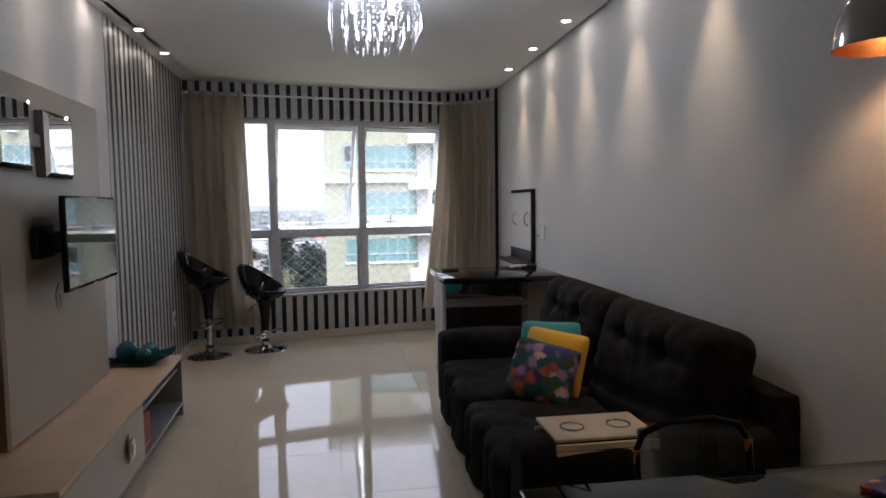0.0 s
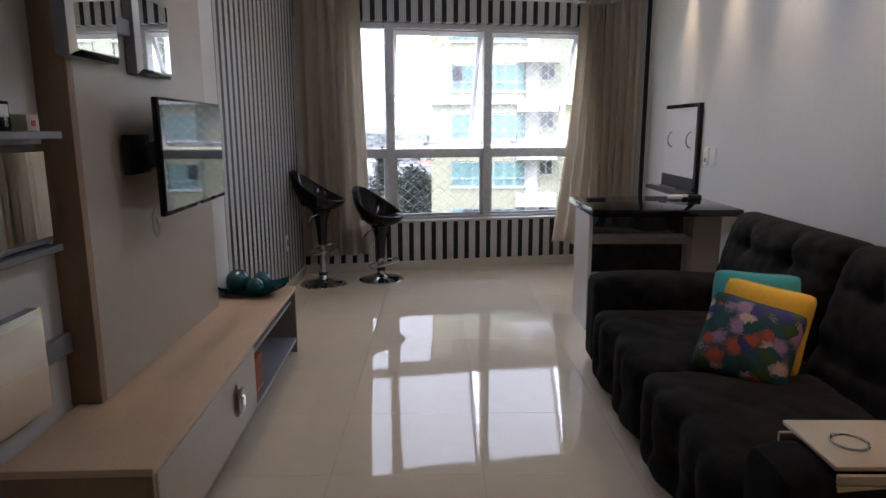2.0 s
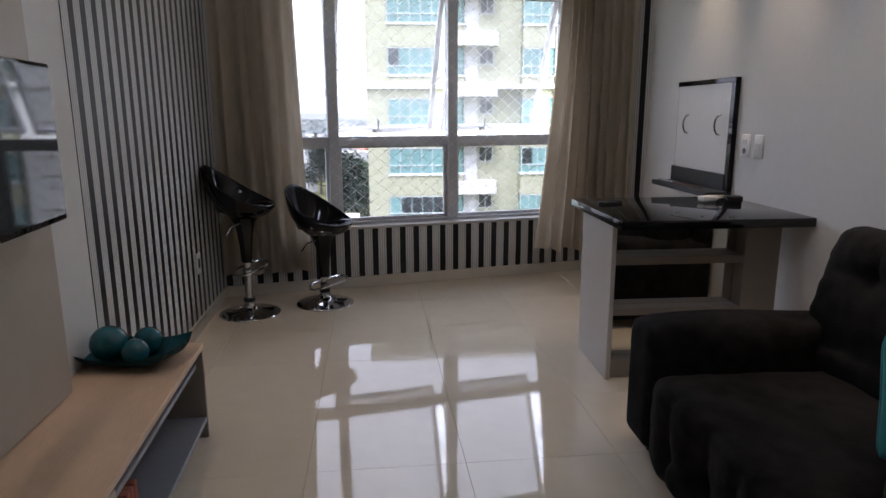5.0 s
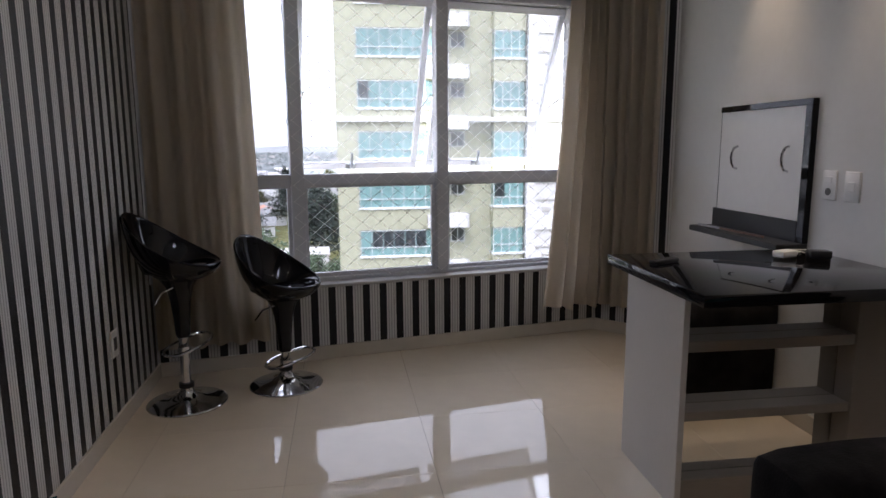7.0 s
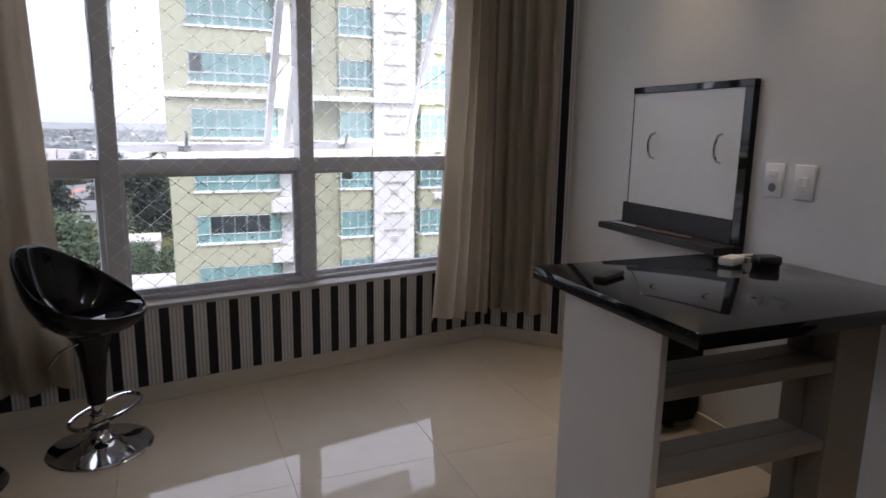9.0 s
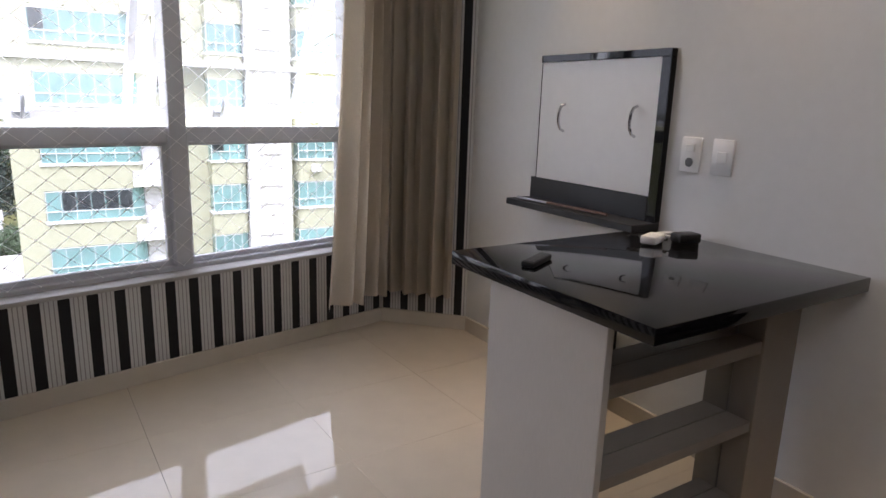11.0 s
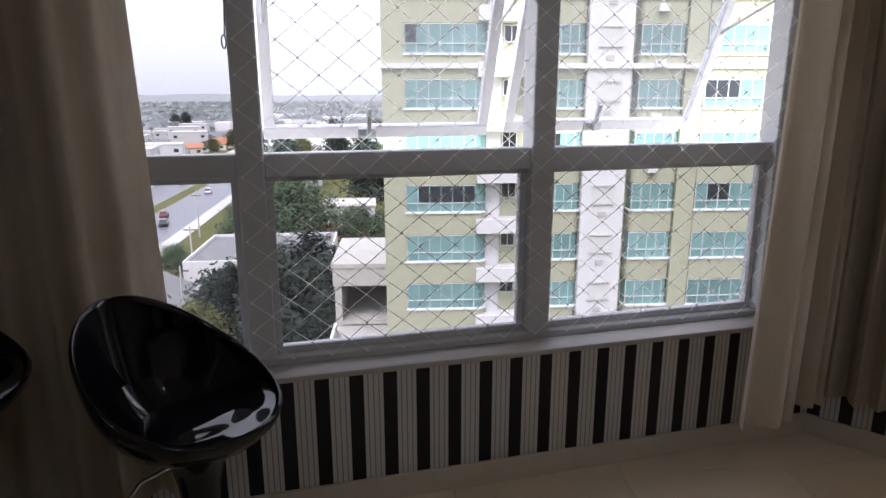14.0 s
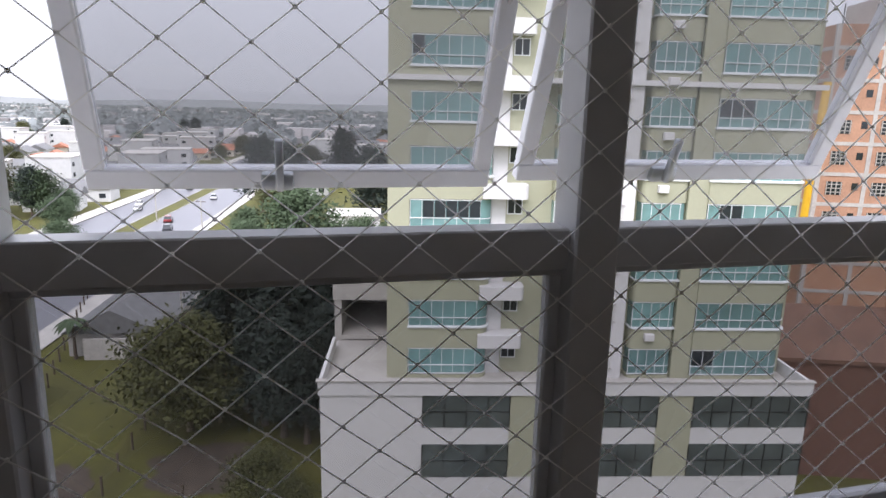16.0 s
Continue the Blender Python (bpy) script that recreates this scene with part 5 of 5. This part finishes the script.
def house(kind, x, y, rot):
    hs, w, d, h = HOUSES[kind]
    ob = thing("house", LABELS[kind], "house", pose(x, y, GZ, 0, 0, rot), group="houses of the town")
    part("wall", hs["wall"], None, ob)
    part("roof", hs["roof"], None, ob)
    for s in range(int(h // 3)):
        for i in range(2):
            part("window", hs["window"], None, ob, "", pose(-w / 2 + 1.2 + i * (w - 4), -d / 2, 1.0 + 3.0 * s))
rnd = random.Random(5)
def road_x(y):
    return -55 - 0.05 * (y - 80)
house(2, -10.5, 128, 3)
house(0, -10.0, 114, 6)
house(4, -87, 242, 14)
house(3, -31, 79, 94)
def warehouse(m, w, d, h):
    """A flat-roofed shed behind a white parapet."""
    ob = thing("warehouse", "long low warehouse with a stained grey roof behind a white parapet", "warehouse", m)
    part("wall", box(B(), 0, w, 0, d, 0, h), M_WHITEB, ob, smooth=0)
    part("roof", box(B(), 0.25, w - 0.25, 0.25, d - 0.25, h, h + 0.12), M_ROOFG, ob, "stained grey sheet roof", smooth=0)
    for x0, x1, y0, y1 in ((0, w, 0, 0.25), (0, w, d - 0.25, d), (0, 0.25, 0.25, d - 0.25), (w - 0.25, w, 0.25, d - 0.25)):
        part("parapet", box(B(), x0, x1, y0, y1, h, h + 0.55), M_WHITEB, ob, "white parapet", smooth=0)
warehouse(pose(-29.0, 89.0, GZ, 0, 0, 2), 19.0, 17.0, 4.6)
placed = [(-10.5, 128), (-10.0, 114), (-87, 242), (-31, 79), (-20, 97)]
tries = 0
while len(placed) < 250 and tries < 9000:
    tries += 1
    y = rnd.uniform(70, 430)
    x = rnd.uniform(-0.95 * y, 0.12 * y)
    if abs(x - road_x(y)) < 24 or (x > -46 and y < 190) or (x > -0.12 * y and y < 260) or any((x - a) ** 2 + (y - b) ** 2 < 13 ** 2 for a, b in placed):
        continue
    placed.append((x, y))
    house(rnd.choice((0, 0, 1, 1, 2, 3, 3, 4)), x, y, rnd.choice((0, 90)) + rnd.uniform(-8, 8) + 14)

# road with a planted median
def strip(bm, off0, off1, z, y0=20, y1=520, n=40):
    rows = []
    for i in range(n + 1):
        y = y0 + (y1 - y0) * i / n
        rows.append((bm.verts.new((road_x(y) + off0, y, z)), bm.verts.new((road_x(y) + off1, y, z))))
    for a, b in zip(rows, rows[1:]):
        bm.faces.new((a[0], a[1], b[1], b[0]))
bm = B()
strip(bm, -13, -2, GZ + 0.02)
strip(bm, 2, 13, GZ + 0.02)
solid("road", bm, M_ASPH, "wet grey asphalt road of two carriageways", "road", kind="structure")
bm = B()
for a, b in ((-2.2, -2.0), (2.0, 2.2), (-13.2, -13.0), (13.0, 13.2)):
    strip(bm, a, b, GZ + 0.17)
solid("kerb", bm, M_CONC, "pale concrete kerbs along the road", "kerb", kind="structure")
bm = B()
strip(bm, -17, -13.2, GZ + 0.16)
strip(bm, 13.2, 16, GZ + 0.16)
solid("pavement", bm, M_CONC, "concrete pavement beside the road", "pavement", kind="structure")

# cars on the road
CAR_PAINT = [mat("car_white", (0.7, 0.7, 0.7), 0.25, vary=0.02, coat=0.5), mat("car_dark", (0.03, 0.03, 0.035), 0.2, vary=0.05, coat=0.5), mat("car_red", (0.22, 0.02, 0.02), 0.2, vary=0.05, coat=0.5)]
def car(x, y, rot, paint, colour):
    ob = thing("car", colour + " hatchback on the wet road", "car", pose(x, y, GZ + 0.02, 0, 0, rot), group="cars on the road")
    bm = B()
    box(bm, -0.85, 0.85, -2.05, 2.05, 0.28, 0.85, 0.14, 2)
    part("body", bm, paint, ob)
    bm = B()
    vs = [bm.verts.new(p) for p in ((-0.78, -1.7, 0.84), (0.78, -1.7, 0.84), (0.78, 1.0, 0.84), (-0.78, 1.0, 0.84), (-0.62, -1.35, 1.42), (0.62, -1.35, 1.42), (0.62, 0.35, 1.42), (-0.62, 0.35, 1.42))]
    for f in ((0, 1, 5, 4), (1, 2, 6, 5), (2, 3, 7, 6), (3, 0, 4, 7)):
        bm.faces.new([vs[i] for i in f])
    part("windows", bm, M_BDARK, ob, "dark glazing", smooth=0)
    part("roof", box(B(), -0.64, 0.64, -1.38, 0.38, 1.40, 1.46, 0.03, 1), paint, ob)
    for sx in (-0.8, 0.8):
        for sy in (-1.3, 1.3):
            part("wheel", lathe(B(), [(0, -0.1), (0.28, -0.1), (0.31, -0.07), (0.31, 0.07), (0.28, 0.1), (0, 0.1)], 16, pose(sx, sy, 0.31, 0, 90, 0)), M_BLACKM, ob)
for y, off, c in ((150, 5, 2), (140, 8, 1), (165, -7, 0), (172, -9, 0), (186, 6, 0), (205, -6, 1), (120, -6, 0), (230, 7, 0)):
    car(road_x(y) + off, y, 15, CAR_PAINT[c], ("white", "black", "dark red")[c])

# trees
M_LEAF_D = mat("dark_foliage", (0.012, 0.022, 0.014), 0.8, vary=0.5, grain=3, stain=0.6)
M_LEAF_O = mat("olive_foliage", (0.050, 0.053, 0.009), 0.8, vary=0.45, grain=3, stain=0.6)
M_LEAF_G = mat("green_foliage", (0.042, 0.068, 0.028), 0.8, vary=0.4, grain=3, stain=0.6)
M_BARK = mat("bark", (0.10, 0.075, 0.055), 0.9, vary=0.3, grain=8)
def tree_meshes(seed, h, spread, n, leaf, size, cone):
    """A tapered trunk with limbs, and a crown of small leaf clumps with gaps."""
    r = random.Random(seed)
    trunk = B()
    lathe(trunk, [(0.035 * h, 0), (0.022 * h, 0.12 * h), (0.016 * h, 0.5 * h), (0.004 * h, 0.92 * h), (0, 0.93 * h)], 8)
    tips = []
    for i in range(16):
        z = h * (0.22 + 0.68 * i / 16)
        a = i * 2.4 + r.uniform(-0.4, 0.4)
        reach = spread * (1 - 0.75 * i / 16 if cone else math.sin(math.pi * (0.2 + 0.75 * i / 16))) * r.uniform(0.7, 1.1)
        end = Vector((math.cos(a) * reach, math.sin(a) * reach, z + 0.10 * h))
        tube(trunk, [(0, 0, z), end * 0.55 + Vector((0, 0, z * 0.45)), end], 0.005 * h, 5)
        tips += [(end, reach), (end * 0.6 + Vector((0, 0, z * 0.4)), reach)]
    crown = B()
    for i in range(n):
        c, reach = tips[r.randrange(len(tips))]
        s = 0.16 * spread + 0.10 * reach
        p = c + Vector((r.gauss(0, s), r.gauss(0, s), r.gauss(0, s * 0.75)))
        u = Vector((r.gauss(0, 1), r.gauss(0, 1), r.gauss(-0.3, 0.7))).normalized()
        w = u.orthogonal().normalized()
        k = size * r.uniform(0.6, 1.5)
        vs = [crown.verts.new(q) for q in (p - u * k, p - w * k * 0.42 + u * 0.1 * k, p + u * k, p + w * k * 0.42 - u * 0.1 * k)]
        crown.faces.new(vs)
    return mesh("trunk", trunk, M_BARK), mesh("crown", crown, leaf, 0)
TREES = {"dark": (tree_meshes(1, 15, 4.6, 5200, M_LEAF_D, 0.34, True), "tall dark casuarina tree with feathery crown"), "olive": (tree_meshes(2, 9, 4.2, 8000, M_LEAF_O, 0.215, False), "broad olive green tree with a dense crown"), "green": (tree_meshes(3, 8, 3.6, 6000, M_LEAF_G, 0.22, False), "leafy green street tree")}
def tree(kind, x, y, s=1.0, rot=0.0, z=GZ):
    (trunk, crown), label = TREES[kind]
    ob = thing("tree", label, "tree", pose(x, y, z, 0, 0, rot) @ Matrix.Diagonal((s, s, s, 1)), group="trees outside")
    part("trunk", trunk, None, ob)
    part("crown", crown, None, ob, "crown of small leaves")
for x, y, s, rot in ((-10.3, 60, 0.86, 0), (-7.4, 62, 0.82, 70), (-12.4, 63, 0.85, 140), (-8.8, 66, 0.88, 200), (-6.2, 58, 0.68, 30), (-13.8, 60, 0.78, 250), (-16.2, 62, 0.76, 95), (-9.6, 55, 0.66, 20), (-7.6, 54, 0.62, 160), (-11.6, 57, 0.7, 310)):
    tree("dark", x, y, s, rot)
for x, y, s, rot in ((-17.4, 56.0, 1.02, 0), (-18.6, 58.5, 0.92, 90), (-9.3, 45.5, 0.46, 10), (-20.5, 60, 0.6, 200), (-15.4, 57.5, 0.7, 50), (-7.4, 43.8, 0.38, 120)):
    tree("olive", x, y, s, rot)
for x, y, s, rot in ((-18.0, 112, 1.55, 0), (-27, 112, 0.9, 40), (-8, 112, 1.0, 80), (-3, 112, 0.9, 120), (-34, 100, 0.6, 60), (4.5, 36.8, 0.45, 0), (-31, 130, 0.8, 10), (-60, 118, 0.7, 15), (-72, 140, 0.8, 35)):
    tree("green", x, y, s, rot)
k = 0
while k < 70:
    y = rnd.uniform(110, 460)
    x = rnd.uniform(-0.95 * y, 0.1 * y)
    if abs(x - road_x(y)) < 16 or any((x - a) ** 2 + (y - b) ** 2 < 9 ** 2 for a, b in placed):
        continue
    tree(rnd.choice(("dark", "green", "green", "olive")), x, y, rnd.uniform(0.7, 1.3), rnd.uniform(0, 360))
    k += 1
# palms by the lawn
def palm(x, y, h, seed):
    r = random.Random(seed)
    ob = thing("palm_tree", "small palm with drooping fronds beside the lawn", "palm tree", pose(x, y, GZ), group="palms by the lawn")
    part("trunk", lathe(B(), [(0.22, 0), (0.16, 0.3 * h), (0.13, h), (0, h + 0.1)], 8), M_BARK, ob)
    for i in range(11):
        a = i * 0.571 + r.uniform(-0.2, 0.2)
        bm = B()
        def f(u, v, a=a):
            s = 2.3 * u
            w = 0.36 * math.sin(math.pi * min(1, 0.08 + 0.92 * u)) * (2 * v - 1)
            p = Vector((s * (1 - 0.18 * u), w, h + 0.75 * u - 1.75 * u * u - 0.5 * abs(w)))
            return Matrix.Rotation(a, 3, "Z") @ p
        grid(bm, 9, 4, f)
        part("frond", bm, M_LEAF_G, ob, smooth=0)
palm(-34, 71, 4.2, 1)
palm(-31.5, 73.5, 3.8, 2)
# fence posts and a stained concrete wall round the lawn
def post_row(pts):
    for (x0, y0), (x1, y1), n in pts:
        fence = thing("fence", "row of weathered wooden fence posts with wires", "fence", pose(0, 0, GZ))
        for i in range(n + 1):
            t = i / n
            part("post", box(B(), -0.07, 0.07, -0.07, 0.07, 0, 1.5, 0.02, 1), M_BARK, fence, m=pose(x0 + (x1 - x0) * t, y0 + (y1 - y0) * t, 0))
        for z in (0.5, 0.9, 1.3):
            part("wire", tube(B(), [(x0, y0, z), (x1, y1, z)], 0.012, 4), M_BARK, fence)
post_row([((-19.5, 38), (-21.5, 62), 8), ((-33, 64), (-43, 92), 9), ((-16.5, 38), (-14.5, 46), 3)])
ob = thing("garden_wall", "stained concrete wall at the end of the lawn", "wall", pose(-29.0, 71.0, GZ, 0, 0, 4))
part("wall", box(B(), -4, 4, -0.12, 0.12, 0, 2.3, 0.02, 1), M_CONC, ob)
for x, y in ((-30, 96), (-39, 128), (-56, 150), (-72, 190), (-24, 74)):
    ob = thing("street_pole", "thin concrete utility pole with a cross arm", "utility pole", pose(x, y, GZ), group="utility poles")
    part("pole", lathe(B(), [(0.16, 0), (0.10, 8.5), (0, 8.5)], 10), M_CONC, ob)
    part("cross_arm", box(B(), -0.9, 0.9, -0.06, 0.06, 7.9, 8.05), M_BARK, ob)

# bare earth under the trees, and a kiosk by the road
M_EARTH = mat("bare_earth", (0.060, 0.045, 0.032), 0.95, vary=0.4, grain=1.2, stain=0.3)
def earth(x, y, rx, ry, seed):
    bm = B()
    ring = []
    for i in range(48):
        a = 2 * math.pi * i / 48
        k = 1 + 0.35 * noise.noise(Vector((2 * math.cos(a), 2 * math.sin(a), seed)))
        ring.append(bm.verts.new((x + rx * k * math.cos(a), y + ry * k * math.sin(a), GZ + 0.03)))
    bm.faces.new(ring)
    solid("bare_earth", bm, M_EARTH, "patch of bare brown earth under the trees", "earth", kind="structure", smooth=0)
earth(-14.5, 50.5, 4.0, 3.6, 1.0)
earth(-24.5, 47.5, 3.0, 3.5, 4.0)
kiosk = thing("kiosk", "small flat-roofed kiosk with a blue door by the road", "kiosk", pose(-33.6, 60.1, GZ, 0, 0, 15))
part("wall", box(B(), -1.6, 1.6, -1.3, 1.3, 0, 2.3), M_CONC, kiosk, smooth=0)
part("roof", box(B(), -1.9, 1.9, -1.6, 1.6, 2.3, 2.45, 0.02, 1), M_ROOFG, kiosk)
part("door", box(B(), 0.5, 1.4, -1.34, -1.29, 0.05, 2.05, 0.01, 1), mat("blue_door_paint", (0.02, 0.06, 0.22), 0.5, vary=0.2, grain=2), kiosk, "blue painted door")

# distant town and tree line
far_rnd = random.Random(9)
bm_w, bm_t = B(), B()
for i in range(1500):
    y = 430 + 1500 * far_rnd.random() ** 1.6
    x = far_rnd.uniform(-1.0 * y, 0.75 * y)
    w, dd, h = far_rnd.uniform(7, 18), far_rnd.uniform(7, 14), far_rnd.choice((3, 3.5, 4, 6, 7, 10))
    vs = [bm_w.verts.new((x + a * w / 2, y + b * dd / 2, GZ + c * h)) for a, b, c in ((-1, -1, 0), (1, -1, 0), (1, 1, 0), (-1, 1, 0), (-1, -1, 1), (1, -1, 1), (1, 1, 1), (-1, 1, 1))]
    for f in ((4, 5, 6, 7), (0, 1, 5, 4), (1, 2, 6, 5), (2, 3, 7, 6), (3, 0, 4, 7)):
        bm_w.faces.new([vs[q] for q in f])
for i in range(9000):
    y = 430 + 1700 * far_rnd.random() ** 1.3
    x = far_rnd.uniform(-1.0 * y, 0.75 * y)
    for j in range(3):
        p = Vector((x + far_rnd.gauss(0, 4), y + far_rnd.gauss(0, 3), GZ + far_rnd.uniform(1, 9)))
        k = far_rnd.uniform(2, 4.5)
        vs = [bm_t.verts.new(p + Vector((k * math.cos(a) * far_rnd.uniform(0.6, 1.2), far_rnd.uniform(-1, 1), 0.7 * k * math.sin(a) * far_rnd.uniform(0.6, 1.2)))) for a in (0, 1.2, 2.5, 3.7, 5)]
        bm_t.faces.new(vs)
def island(ma, amount):
    n, l = ma.node_tree.nodes, ma.node_tree.links
    p = n["Principled BSDF"]
    src = p.inputs["Base Color"].links[0].from_socket
    g, hsv, mr = n.new("ShaderNodeNewGeometry"), n.new("ShaderNodeHueSaturation"), n.new("ShaderNodeMapRange")
    mr.inputs["To Min"].default_value, mr.inputs["To Max"].default_value = 1 - amount, 1 + amount
    l.new(g.outputs["Random Per Island"], mr.inputs["Value"])
    l.new(mr.outputs[0], hsv.inputs["Value"])
    l.new(src, hsv.inputs["Color"])
    l.new(hsv.outputs[0], p.inputs["Base Color"])
    return ma
solid("distant_town", bm_w, island(mat("far_walls", (0.46, 0.44, 0.43), 0.9, vary=0.2, grain=0.05), 0.5), "low pale houses of the distant town", "houses", kind="stuff", smooth=0)
# foliage paler and greyer than the near trees: haze put into the colour
solid("distant_trees", bm_t, island(mat("hazed_far_foliage", (0.22, 0.24, 0.24), 0.9, vary=0.3, grain=0.05), 0.35), "scattered trees of the distant town, paled by painted haze", "trees", kind="stuff", smooth=0)
# the ridge's blue-grey tone carries the haze of the horizon
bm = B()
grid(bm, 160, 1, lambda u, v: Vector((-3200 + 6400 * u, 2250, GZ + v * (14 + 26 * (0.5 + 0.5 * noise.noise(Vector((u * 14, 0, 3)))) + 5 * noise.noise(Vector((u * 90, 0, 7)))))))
solid("backdrop", bm, mat("hazed_far_ridge", (0.42, 0.44, 0.46), 1.0, vary=0.1, grain=0.01), "low wooded ridge on the horizon, haze in its colour", "ridge", kind="structure", smooth=0)

# ---- floor tiles ----
TX, TY, GAP = 0.612, 0.556, 0.0006
tile = B()
box(tile, GAP, TX - GAP, GAP, TY - GAP, -0.011, 0.0, 0.0004, 1)
tile = mesh("tile", tile, M_TILE, 0)
TILES = pose(0.430, 7.67, FL, 0, 0, 1.4)
x = -4 * TX
while x < 2.1:
    y = -24 * TY
    while y < 1.0:
        part("tile", tile, None, floor, m=TILES @ pose(x, y, 0))
        y += TY
    x += TX
